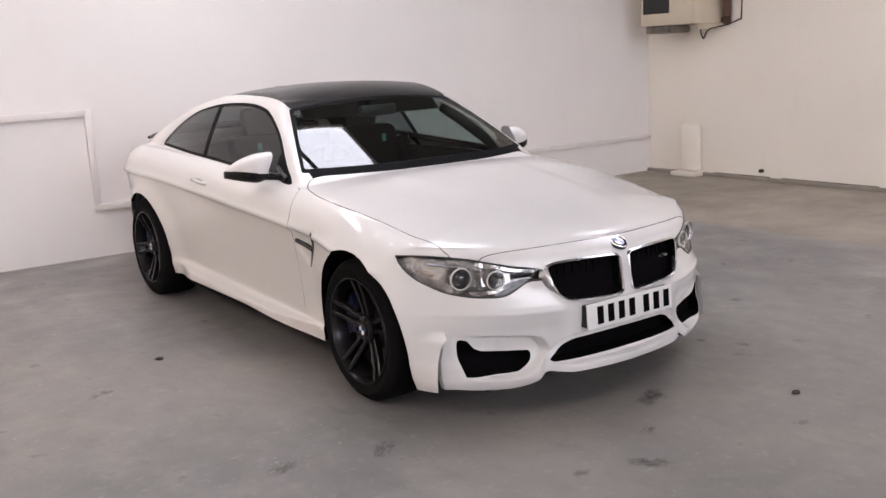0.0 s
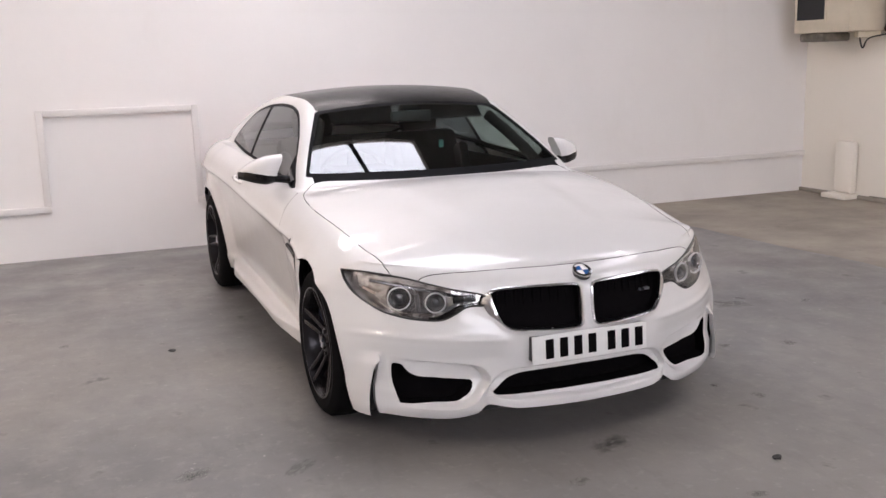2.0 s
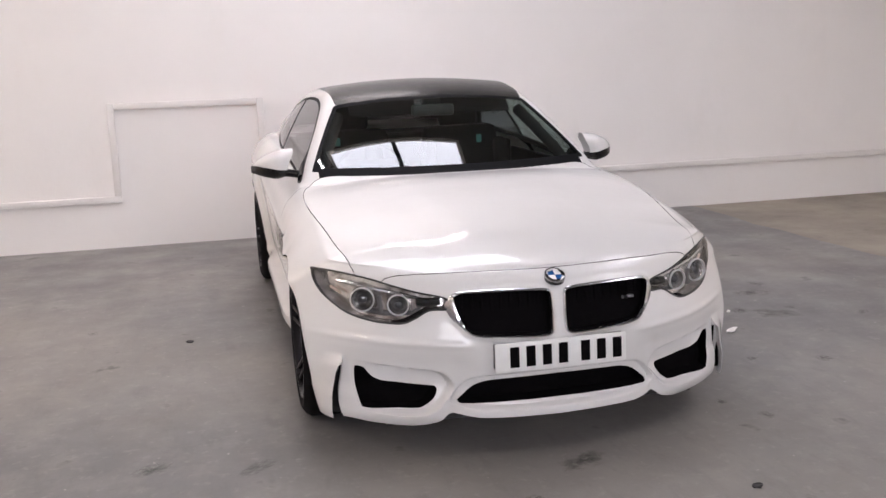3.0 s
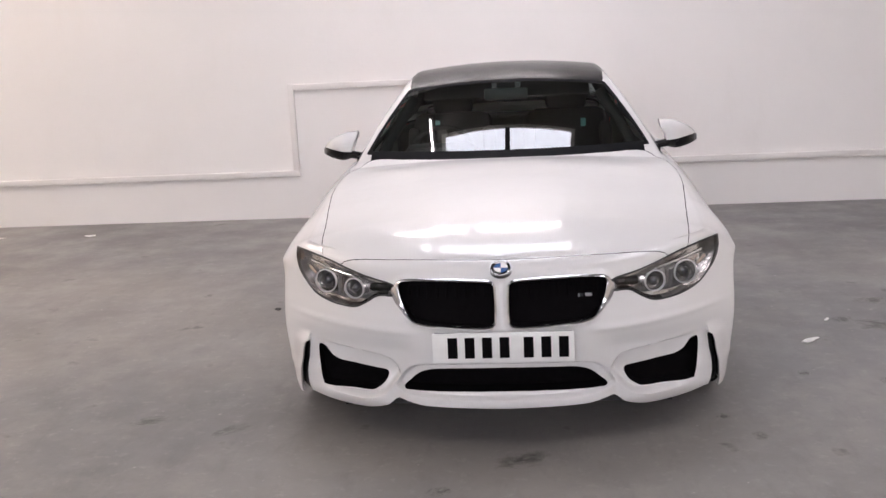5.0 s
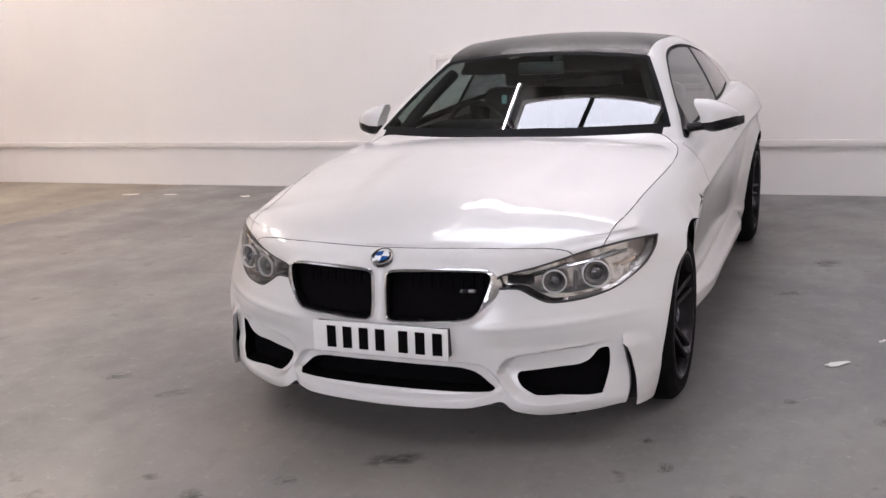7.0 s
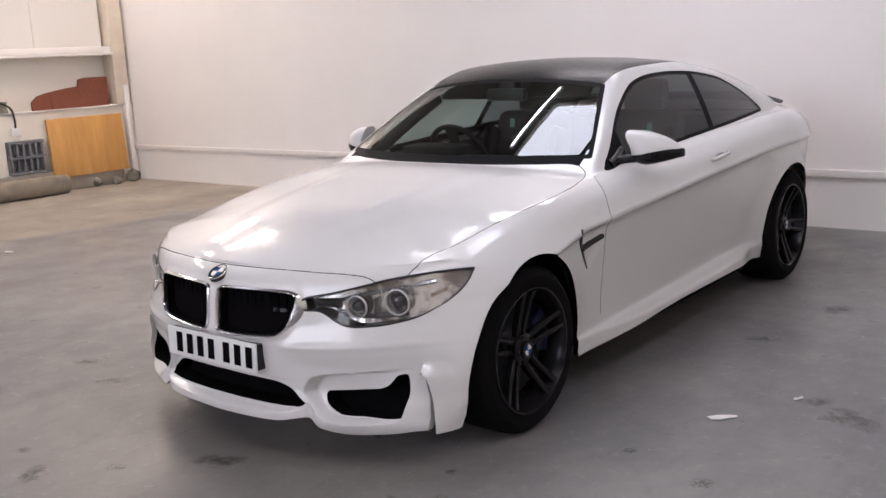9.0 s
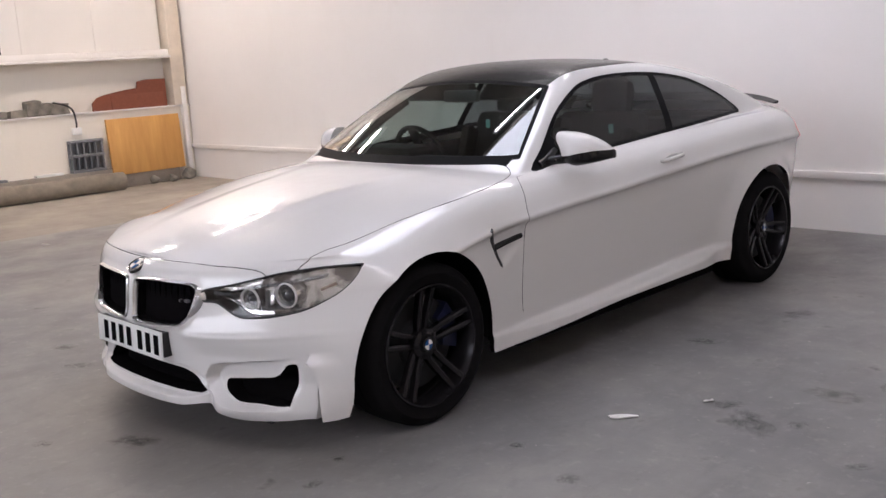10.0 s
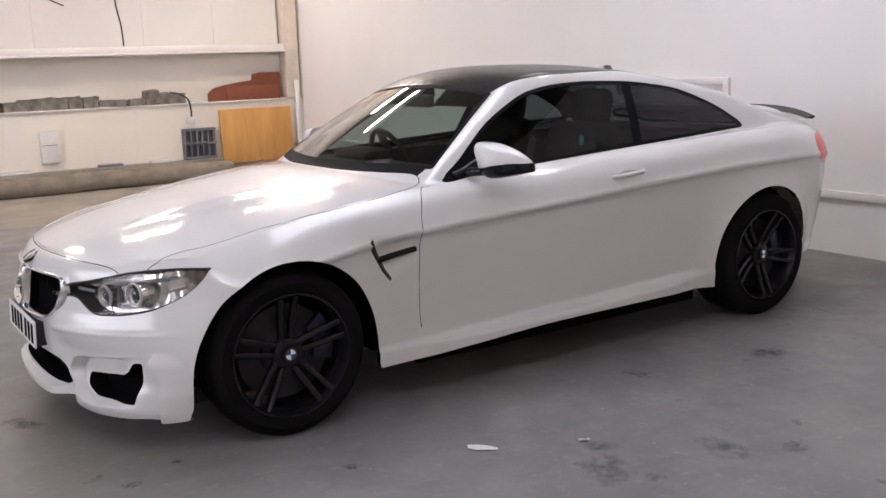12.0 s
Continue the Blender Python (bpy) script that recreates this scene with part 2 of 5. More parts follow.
def tube(points, r, n=8, bm=None):
    """A round bar along a polyline."""
    b = bmesh.new()
    pts = [Vector(p) for p in points]
    rings = []
    for i, p in enumerate(pts):
        d = (pts[min(i + 1, len(pts) - 1)] - pts[max(i - 1, 0)]).normalized()
        q = d.to_track_quat("Z", "Y").to_matrix()
        rings.append([b.verts.new(p + q @ Vector((r * math.cos(2 * math.pi * k / n), r * math.sin(2 * math.pi * k / n), 0))) for k in range(n)])
    for a, c in zip(rings, rings[1:]):
        for k in range(n):
            b.faces.new((a[k], a[(k + 1) % n], c[(k + 1) % n], c[k]))
    b.faces.new(rings[0][::-1])
    b.faces.new(rings[-1])
    return join(bm, b)


def spline(points, steps=6, closed=True):
    """Catmull-Rom through 2D or 3D points."""
    p = [np.array(q, float) for q in points]
    n = len(p)
    out = []
    for i in range(n if closed else n - 1):
        a, b, c, d = (p[(i - 1) % n], p[i], p[(i + 1) % n], p[(i + 2) % n]) if closed else (p[max(i - 1, 0)], p[i], p[i + 1], p[min(i + 2, n - 1)])
        for k in range(steps):
            t = k / steps
            out.append(0.5 * (2 * b + (c - a) * t + (2 * a - 5 * b + 4 * c - d) * t * t + (3 * b - a - 3 * c + d) * t ** 3))
    if not closed:
        out.append(p[-1])
    return np.array(out)


def curve(*keys):
    """A smooth function through (at, value) keys without overshoot."""
    xs, ys = np.array([k[0] for k in keys], float), np.array([k[1] for k in keys], float)
    h, d = np.diff(xs), np.diff(ys) / np.diff(xs)
    m = np.zeros(len(xs))
    m[0], m[-1] = d[0], d[-1]
    for i in range(1, len(xs) - 1):
        if d[i - 1] * d[i] > 0:
            w1, w2 = 2 * h[i] + h[i - 1], h[i] + 2 * h[i - 1]
            m[i] = (w1 + w2) / (w1 / d[i - 1] + w2 / d[i])

    def f(x):
        x = np.clip(np.asarray(x, float), xs[0], xs[-1])
        i = np.clip(np.searchsorted(xs, x, side="right") - 1, 0, len(xs) - 2)
        t = (x - xs[i]) / h[i]
        return ((1 + 2 * t) * (1 - t) ** 2 * ys[i] + t * (1 - t) ** 2 * h[i] * m[i] + t * t * (3 - 2 * t) * ys[i + 1] + t * t * (t - 1) * h[i] * m[i + 1])
    return f


def smin(a, b, k):
    h = np.clip(0.5 + 0.5 * (b - a) / k, 0, 1)
    return b + (a - b) * h - k * h * (1 - h)


def smax(a, b, k):
    return -smin(-a, -b, k)


def step(a, b, x):
    t = np.clip((x - a) / (b - a), 0, 1)
    return t * t * (3 - 2 * t)


def inside(poly, a, b):
    """Signed distance to a closed outline: minus inside."""
    p, a, b = np.asarray(poly), np.asarray(a, float), np.asarray(b, float)
    best, odd = np.full(a.shape, 1e9), np.zeros(a.shape, bool)
    for (x0, y0), (x1, y1) in zip(p, np.roll(p, -1, axis=0)):
        ex, ey = x1 - x0, y1 - y0
        t = np.clip(((a - x0) * ex + (b - y0) * ey) / (ex * ex + ey * ey + 1e-12), 0, 1)
        best = np.minimum(best, np.hypot(a - x0 - t * ex, b - y0 - t * ey))
        if y0 != y1:
            odd ^= ((y0 > b) != (y1 > b)) & (a < (x1 - x0) * (b - y0) / (y1 - y0) + x0)
    return np.where(odd, -best, best)


def extract(bm, faces):
    """Moves faces into a bmesh of their own."""
    b = bmesh.new()
    made = {}
    for f in faces:
        for v in f.verts:
            if v not in made:
                made[v] = b.verts.new(v.co)
        b.faces.new([made[v] for v in f.verts])
    bmesh.ops.delete(bm, geom=faces, context="FACES")
    b.normal_update()
    return b


def carve(bm, field):
    """Cuts the mesh along field = 0 and takes out the part where it is below zero. field: of arrays x, y, z."""
    verts = bm.verts[:]
    co = np.array([v.co[:] for v in verts])
    val = field(co[:, 0], co[:, 1], co[:, 2])
    val = np.where(np.abs(val) < 0.0008, 0.0, val)
    d = dict(zip(verts, val))
    for e in bm.edges[:]:
        a, b = e.verts
        if d[a] * d[b] < 0:
            _, nv = bmesh.utils.edge_split(e, a, d[a] / (d[a] - d[b]))
            d[nv] = 0.0
    for f in bm.faces[:]:
        zero = [v for v in f.verts if d[v] == 0.0]
        if len(zero) >= 2 and any(d[v] > 0 for v in f.verts) and any(d[v] < 0 for v in f.verts):
            n = len(f.verts)
            idx = {v: i for i, v in enumerate(f.verts)}
            ring = [d[v] for v in f.verts]
            for a, b in ((a, b) for i, a in enumerate(zero) for b in zero[i + 1:] if (idx[a] - idx[b]) % n not in (1, n - 1)):
                i, j = sorted((idx[a], idx[b]))
                one, two = ring[i + 1:j], ring[j + 1:] + ring[:i]
                if (max(one) <= 0 <= min(two)) or (max(two) <= 0 <= min(one)):
                    bmesh.utils.face_split(f, a, b)
                    break
    return extract(bm, [f for f in bm.faces if sum(d[v] for v in f.verts) < 0])


def both(bm):
    """Adds the mirror image across x = 0 and welds the middle."""
    me = bpy.data.meshes.new("tmp")
    bm.to_mesh(me)
    other = bmesh.new()
    other.from_mesh(me)
    bpy.data.meshes.remove(me)
    moved(other, Matrix.Scale(-1, 4, (1, 0, 0)))
    join(bm, other)
    bmesh.ops.remove_doubles(bm, verts=bm.verts, dist=0.0004)
    return bm


def mirrored(bm):
    me = bpy.data.meshes.new("tmp")
    bm.to_mesh(me)
    other = bmesh.new()
    other.from_mesh(me)
    bpy.data.meshes.remove(me)
    return moved(other, Matrix.Scale(-1, 4, (1, 0, 0)))


def flange(bm, depth=0.012, gap=0.0015, way=None, keep=None, seal=True):
    """Turns the open edges inward, so that a panel shows thickness and a joint. keep: edges to leave, by their middle."""
    bm.normal_update()
    normals = {v: v.normal.copy() for v in bm.verts}
    edges = [e for e in bm.edges if e.is_boundary and not (keep and keep((e.verts[0].co + e.verts[1].co) / 2))]
    pull = {}
    for e in edges:
        f = e.link_faces[0]
        mid = (e.verts[0].co + e.verts[1].co) / 2
        side = (e.verts[1].co - e.verts[0].co).cross(f.normal)
        if side.length < 1e-9:
            continue
        side.normalize()
        if side.dot(f.calc_center_median() - mid) < 0:
            side.negate()
        for v in e.verts:
            pull.setdefault(v, []).append(side)
    for v, s in pull.items():
        v.co += sum(s, Vector()).normalized() * gap
    r = bmesh.ops.extrude_edge_only(bm, edges=edges)
    for f in (g for g in r["geom"] if isinstance(g, bmesh.types.BMFace)):
        f.material_index = 1 if seal else 0
    old = {tuple(v.co): v for v in pull}
    for v in (g for g in r["geom"] if isinstance(g, bmesh.types.BMVert)):
        src = old.get(tuple(v.co))
        n = normals[src] if src else v.normal
        v.co += (Vector(way) if way else -n) * depth
    bm.normal_update()
    return bm


# ---- the room ----
def room():
    bm = box(WALL_C - 1.2, WALL_B + 0.2, WALL_D, WALL_A + 0.2, -0.15, 0.0)
    tagged(part("ground", bm, CONCRETE, smooth=False), "bare sandy concrete floor, dusty and stained", "floor", kind="structure")
    # painted area, its edge a little uneven
    bm = bmesh.new()
    rng = random.Random(4)
    left = [(-5.6 + 0.14 * y + rng.uniform(-0.05, 0.05), y) for y in np.arange(WALL_D + 0.1, WALL_A, 0.35)]
    right = [(3.55 - 0.05 * y + rng.uniform(-0.04, 0.04), y) for y in np.arange(WALL_D + 0.1, WALL_A, 0.35)]
    left[-1], right[-1] = (left[-1][0], WALL_A), (right[-1][0], WALL_A)
    loop = [bm.verts.new((x, y, 0.004)) for x, y in left] + [bm.verts.new((x, y, 0.004)) for x, y in right[::-1]]
    bm.faces.new(loop)
    bmesh.ops.recalc_face_normals(bm, faces=bm.faces)
    r = bmesh.ops.extrude_face_region(bm, geom=bm.faces[:])
    bmesh.ops.translate(bm, vec=(0, 0, -0.006), verts=[g for g in r["geom"] if isinstance(g, bmesh.types.BMVert)])
    tagged(part("floor", bm, FLOORPAINT, smooth=False), "worn grey painted concrete floor with stains", "floor", kind="structure")
    tagged(part("wall_north", box(WALL_C - 1.2, WALL_B + 0.2, WALL_A, WALL_A + 0.2, 0, CEIL), WALLWHITE, smooth=False), "plain white painted wall", "wall", kind="structure")
    tagged(part("wall_east", box(WALL_B, WALL_B + 0.2, WALL_D, WALL_A, 0, CEIL), WALLWARM, smooth=False), "cream painted wall, scuffed near the floor", "wall", kind="structure")
    # unseen south wall; its opening and the glowing sheet behind are added front fill
    for x0, x1, z0, z1 in ((WALL_C - 1.2, -5.0, 0, CEIL), (3.0, WALL_B, 0, CEIL), (-5.0, 3.0, 4.3, CEIL), (-5.0, 3.0, 0, 2.0)):
        tagged(part("wall_south", box(x0, x1, WALL_D - 0.2, WALL_D, z0, z1), WALLWHITE, smooth=False), "plain white painted wall, unseen, round the added fill opening", "wall", kind="structure")
    tagged(part("backdrop", box(-8, 6, WALL_D - 1.6, WALL_D - 1.55, 0.0, 5), glow("front_fill_glow", (0.97, 0.97, 1.0), FRONT_FILL), smooth=False), "plain glowing sheet added as fill behind the unseen opening", "backdrop", kind="structure")
    # ceiling
    tagged(part("ceiling", box(WALL_C - 1.2, WALL_B + 0.2, WALL_D, WALL_A + 0.2, CEIL, CEIL + 0.2), CEILING, smooth=False), "dull grey roof sheeting", "ceiling", kind="structure")
    # stepped rail along the north wall
    z0, z1, w, d = 0.424, 1.205, 0.055, 0.034
    y = WALL_A - d
    runs = [(WALL_C, -2.01 + w / 2, z0 - w / 2, z0 + w / 2), (-2.01 - w / 2, -2.01 + w / 2, z0 + w / 2, z1 + w / 2), (-2.01 + w / 2, -0.775 - w / 2, z1 - w / 2, z1 + w / 2), (-0.775 - w / 2, -0.775 + w / 2, z0 + w / 2, z1 + w / 2), (-0.775 - w / 2, WALL_B, z0 - w / 2, z0 + w / 2)]
    rail = thing("trim", "white painted stepped wall rail", "rail", kind="structure")
    for x0, x1, a, b in runs:
        part("rail", box(x0, x1, y, WALL_A + 0.001, a, b, 0.006), RAILWHITE, rail)


room()


def roof_lights():
    """Long translucent roof lights with glazing bars and hanging strip lamps; the two side roof lights are added fill.
    """
    # the windscreen mirrors the middle pane; the side panes are added, unseen fill
    for x, y, wx, wy, power, tone in ((-0.05, 1.55, 2.2, 1.9, 6.3, (0.93, 0.94, 1.0)), (-3.6, -1.2, 1.2, 4.0, 1.3, (0.98, 0.95, 1.0)), (3.4, -1.2, 1.2, 4.0, 4.4, (0.98, 0.95, 1.0))):
        rl = thing("roof_light", "translucent roof light with white glazing bars, unseen overhead", "roof light", (x, y, CEIL), "roof lights")
        part("pane", box(-wx / 2, wx / 2, -wy / 2, wy / 2, -0.012, -0.004), glow("daylight_pane", tone, power), rl, smooth=False)
        for s in (-1, 1):
            part("kerb", box(-wx / 2 - 0.06, wx / 2 + 0.06, s * (wy / 2 + 0.03) - 0.03, s * (wy / 2 + 0.03) + 0.03, -0.06, 0.001), RAILWHITE, rl, smooth=False)
            part("kerb", box(s * (wx / 2 + 0.03) - 0.03, s * (wx / 2 + 0.03) + 0.03, -wy / 2, wy / 2, -0.06, 0.001), RAILWHITE, rl, smooth=False)
        part("glazing_bar", box(-0.04, 0.04, -wy / 2, wy / 2, -0.06, -0.012), BLACK, rl, smooth=False)
    tubes = glow("lamp_diffuser", (1.0, 0.92, 0.88), 30.0)
    first = None
    rows = [(-1.20, 3.85, 0), (0.15, 3.85, 0), (-1.2, -3.2, 0), (1.2, -3.2, 0)]
    rows += [(x, y, 90) for x, y in ((-3.6, -4.4), (3.5, -2.6), (3.5, 0.2))]
    for x, y, turn in rows:
        if first is None:
            first = thing("strip_lamp", "white batten strip lamp under the ceiling", "lamp", (x, y, CEIL - 0.25), "strip lamps")
            part("batten", box(-0.6, 0.6, -0.14, 0.14, 0.05, 0.25, 0.008), ENAMEL, first)
            part("diffuser", box(-0.585, 0.585, -0.05, 0.05, 0.0, 0.05, 0.01), tubes, first)
        else:
            copy_thing(first, Matrix.Translation((x, y, CEIL - 0.25)) @ Matrix.Rotation(radians(turn), 4, "Z"))
    # a single bare tube beside the middle roof light
    bare = thing("tube_lamp", "slim white batten with one bare tube under the ceiling", "lamp", (-1.38, 2.35, CEIL - 0.12))
    part("batten", box(-0.03, 0.03, -0.62, 0.62, 0.04, 0.12, 0.006), ENAMEL, bare)
    part("tube", tube([(0, -0.59, 0.018), (0, 0.59, 0.018)], 0.016, 10), glow("bare_tube", (1.0, 0.95, 0.92), 45.0), bare)
    for s in (-1, 1):
        part("lamp_holder", box(-0.018, 0.018, s * 0.60 - 0.012, s * 0.60 + 0.012, 0.0, 0.042, 0.004), ENAMEL, bare)
    # brighter, warmer lamps over the far bay: unseen, placed for its warm glow
    warm = glow("warm_diffuser", (1.0, 0.85, 0.70), 97.0)
    for x, y in ((-7.5, 3.75), (-5.7, 2.6), (-6.0, 0.6), (-6.2, -1.6)):
        w = thing("bay_lamp", "warm white batten lamp over the bay", "lamp", (x, y, CEIL - 0.25), "bay lamps")
        part("batten", box(-0.14, 0.14, -0.6, 0.6, 0.05, 0.25, 0.008), ENAMEL, w)
        part("diffuser", box(-0.06, 0.06, -0.585, 0.585, 0.0, 0.05, 0.01), warm, w)


roof_lights()

# ---- the car: shape ----
# front axle at y = 0, nose towards -y, ground at z = 0; the functions give its half with x > 0
WHEELBASE, REAR0, NOSE0 = 2.812, 2.95, 0.1
ARCH_F, ARCH_R, HUB = 0.392, 0.378, 0.335

top_z = curve((-0.72, 0.728), (-0.5, 0.742), (-0.3, 0.757), (0.0, 0.822), (0.4, 0.885), (0.76, 0.914), (1.3, 0.94), (1.93, 0.974), (2.73, 1.008), (3.1, 1.012), (3.5, 0.985), (3.9, 0.95))
nose_y = curve((0.1, -0.70), (0.155, -0.782), (0.19, -0.80), (0.24, -0.798), (0.30, -0.775), (0.36, -0.778), (0.42, -0.785), (0.475, -0.787), (0.50, -0.782), (0.54, -0.772), (0.60, -0.765), (0.66, -0.752), (0.70, -0.735), (0.72, -0.715), (0.74, -0.675))
nose_p = curve((0.15, 2.5), (0.35, 2.45), (0.5, 2.35), (0.62, 2.22), (0.76, 2.2))
nose_w = curve((0.15, 1.045), (0.35, 1.04), (0.5, 1.005), (0.62, 0.972), (0.76, 0.965))
tail_y = curve((0.15, 3.70), (0.3, 3.80), (0.5, 3.86), (0.7, 3.87), (0.85, 3.85), (1.0, 3.80), (1.1, 3.76))
side_x = curve((0.08, 0.885), (0.16, 0.897), (0.205, 0.917), (0.247, 0.917), (0.260, 0.906), (0.273, 0.864), (0.290, 0.846), (0.34, 0.853), (0.42, 0.866), (0.62, 0.890), (0.740, 0.906), (0.756, 0.914), (0.768, 0.926), (0.780, 0.928), (0.792, 0.922), (0.87, 0.884), (0.915, 0.836), (0.935, 0.80))
bare_x = curve((0.08, 0.850), (0.2, 0.864), (0.25, 0.864), (0.30, 0.855), (0.42, 0.866), (0.62, 0.890))
front_x = curve((0.08, 0.862), (0.2, 0.882), (0.3, 0.890), (0.45, 0.893), (0.62, 0.898), (0.768, 0.927), (0.785, 0.927), (0.80, 0.914), (0.87, 0.882), (0.915, 0.835), (0.935, 0.80))
low_z = curve((0.0, 0.178), (0.30, 0.188), (0.40, 0.200), (0.46, 0.166), (0.56, 0.143), (0.70, 0.150), (0.78, 0.158), (0.83, 0.152), (0.92, 0.158))

KIDNEY = spline([(0.03, 0.62), (0.036, 0.648), (0.07, 0.655), (0.2, 0.659), (0.34, 0.657), (0.378, 0.65), (0.387, 0.63), (0.375, 0.58), (0.352, 0.535), (0.312, 0.509), (0.2, 0.500), (0.07, 0.495), (0.036, 0.502), (0.03, 0.53)], 4)
LOWER = spline([(0.0, 0.321), (0.2, 0.319), (0.28, 0.314), (0.325, 0.298), (0.362, 0.268), (0.384, 0.247), (0.380, 0.237), (0.345, 0.235), (0.3, 0.235), (0.15, 0.235), (0.0, 0.235), (-0.1, 0.235), (-0.1, 0.321)], 4)
INTAKE = spline([(0.452, 0.286), (0.50, 0.294), (0.58, 0.301), (0.645, 0.310), (0.680, 0.326), (0.700, 0.346), (0.714, 0.364), (0.738, 0.369), (0.747, 0.358), (0.748, 0.31), (0.742, 0.262), (0.731, 0.220), (0.718, 0.209), (0.62, 0.206), (0.53, 0.207), (0.502, 0.216), (0.462, 0.25)], 3)
POCKET = spline([(0.402, 0.30), (0.43, 0.343), (0.47, 0.359), (0.56, 0.370), (0.66, 0.380), (0.72, 0.388), (0.748, 0.388), (0.760, 0.37), (0.757, 0.31), (0.749, 0.25), (0.738, 0.212), (0.72, 0.199), (0.62, 0.194), (0.54, 0.193), (0.468, 0.215), (0.425, 0.26)], 4)
POCKET_MID = spline([(0.0, 0.345), (0.2, 0.343), (0.31, 0.338), (0.36, 0.318), (0.405, 0.262), (0.396, 0.238), (0.3, 0.222), (0.15, 0.215), (0.0, 0.213), (-0.1, 0.213), (-0.1, 0.345)], 4)
SLIT = [(0.200, 0.140), (0.264, 0.140), (0.262, 0.28), (0.249, 0.335), (0.232, 0.368), (0.216, 0.374), (0.206, 0.360), (0.222, 0.28), (0.218, 0.21)]
LAMP = spline([(-0.214, 0.600), (-0.214, 0.637), (-0.09, 0.661), (0.02, 0.683), (0.12, 0.701), (0.28, 0.714), (0.42, 0.714), (0.432, 0.706), (0.40, 0.662), (0.33, 0.612), (0.22, 0.570), (0.10, 0.549), (0.01, 0.543), (-0.055, 0.545), (-0.10, 0.564), (-0.145, 0.592), (-0.18, 0.598)], 4)
slot_edge = curve((0.14, 0.264), (0.28, 0.262), (0.345, 0.247), (0.388, 0.22))
VENT = [(0.355, 0.745), (0.60, 0.742), (0.60, 0.655), (0.47, 0.55)]
WINDOW = spline([(0.80, 0.921), (0.92, 1.005), (1.13, 1.150), (1.36, 1.255), (1.50, 1.290), (1.66, 1.307), (1.87, 1.310), (2.08, 1.299), (2.25, 1.278), (2.43, 1.243), (2.65, 1.155), (2.79, 1.070), (2.82, 1.045), (2.81, 1.024), (2.73, 1.020), (2.33, 1.003), (1.93, 0.985), (1.29, 0.951), (1.0, 0.934)], 4)
DOOR = spline([(0.72, 0.95), (0.655, 0.88), (0.615, 0.79), (0.605, 0.66), (0.612, 0.45), (0.625, 0.33), (0.66, 0.29), (0.9, 0.284), (1.85, 0.276), (1.94, 0.30), (2.04, 0.45), (2.10, 0.65), (2.115, 0.82), (2.10, 0.95), (2.06, 1.2), (1.4, 1.3), (0.80, 1.15)], 4)


def ahead(x, y):
    """A coordinate that runs round the front corner, from the grille to the arch."""
    return 0.75 * (x + y)


def wheel_r(y, z):
    return np.minimum(np.hypot(y, z - HUB), np.hypot(y - WHEELBASE, z - HUB - 0.003))


def flare(y, z):
    """The swelling of the side round the wheel arches."""
    ze = z - step(0.33, 0.72, z) * (top_z(y) - 0.935)
    back = step(-0.12, 0.12, y)
    low = step(0.08, 0.46, z) * (1 - back) + step(0.12, 0.36, z) * back
    behind = back * step(1.6, 1.0, y)
    return (0.042 + 0.004 * back - 0.026 * behind) * np.exp(-((wheel_r(y, z) - 0.36) / (0.105 - 0.010 * back)) ** 2) * step(0.96, 0.78, ze) * low * (1 - 0.3 * step(-0.25, -0.45, y))


def width(y, z):
    return trunk_width(y, z) + flare(y, z)


def trunk_width(y, z):
    """Half the car's width at a place on its side, without the arches."""
    drop = top_z(y) - 0.935
    ze = z - step(0.33, 0.72, z) * drop - 0.03 * (np.clip(y, 0.5, 2.3) - 1.3) * step(0.42, 0.30, z) * step(0.24, 0.27, z)
    fr = step(0.05, -0.3, y)
    # the sill bulge runs out before both wheels
    bare = np.maximum(step(0.95, 0.40, y), step(2.05, 2.42, y)) * step(0.62, 0.60, ze)
    x = (side_x(ze) * (1 - bare) + bare_x(ze) * bare) * (1 - fr) + front_x(ze) * fr
    x = x + 0.012 * step(2.0, 2.7, y) * step(0.4, 0.7, z)
    x = x - 0.011 * step(0.012, -0.03, inside(VENT, y, z))
    return x


def dent(x, y, z):
    """Relief of the bumper: brow, rims round the openings, the step of the lower lip."""
    fr = step(-0.35, -0.5, y)
    d = -0.007 * np.exp(-((z - 0.455 - 0.03 * x) / 0.012) ** 2) * step(0.3, 0.4, x) * fr
    # the side pockets run out flush at their outer ends
    for o, depth in ((POCKET, 0.050 - 0.046 * step(0.58, 0.735, x)), (POCKET_MID, 0.032)):
        d = d + depth * step(0.005, -0.009, inside(o, x, z)) * fr
    d = d - 0.012 * step(0.03, 0.0, inside(KIDNEY, x, z)) * fr
    # undercut below the brow, out to the corner
    d = d + 0.020 * step(0.462, 0.385, z) * step(0.30, 0.42, x) * fr
    # the notch between the centre lip and the outer lip
    d = d + 0.022 * np.exp(-((x - 0.415) / 0.028) ** 2) * step(0.30, 0.22, z) * fr
    return d


def corner_lip(x, y, z):
    """How far the upright edge of the bumper corner stands forward of the air slot."""
    a = ahead(x, y)
    edge = slot_edge(z)
    return -0.040 * step(edge + 0.105, edge - 0.004, a) * (a > edge - 0.02) * step(0.415, 0.362, z) * step(0.0, -0.2, y)


def plain_ahead(x, z):
    """The running coordinate of a corner point, read from its place across the car."""
    r = np.clip(x / nose_w(z), 0, 1)
    return ahead(x, NOSE0 - (NOSE0 - nose_y(z)) * np.sqrt(np.maximum(0, 1 - r ** nose_p(z))))


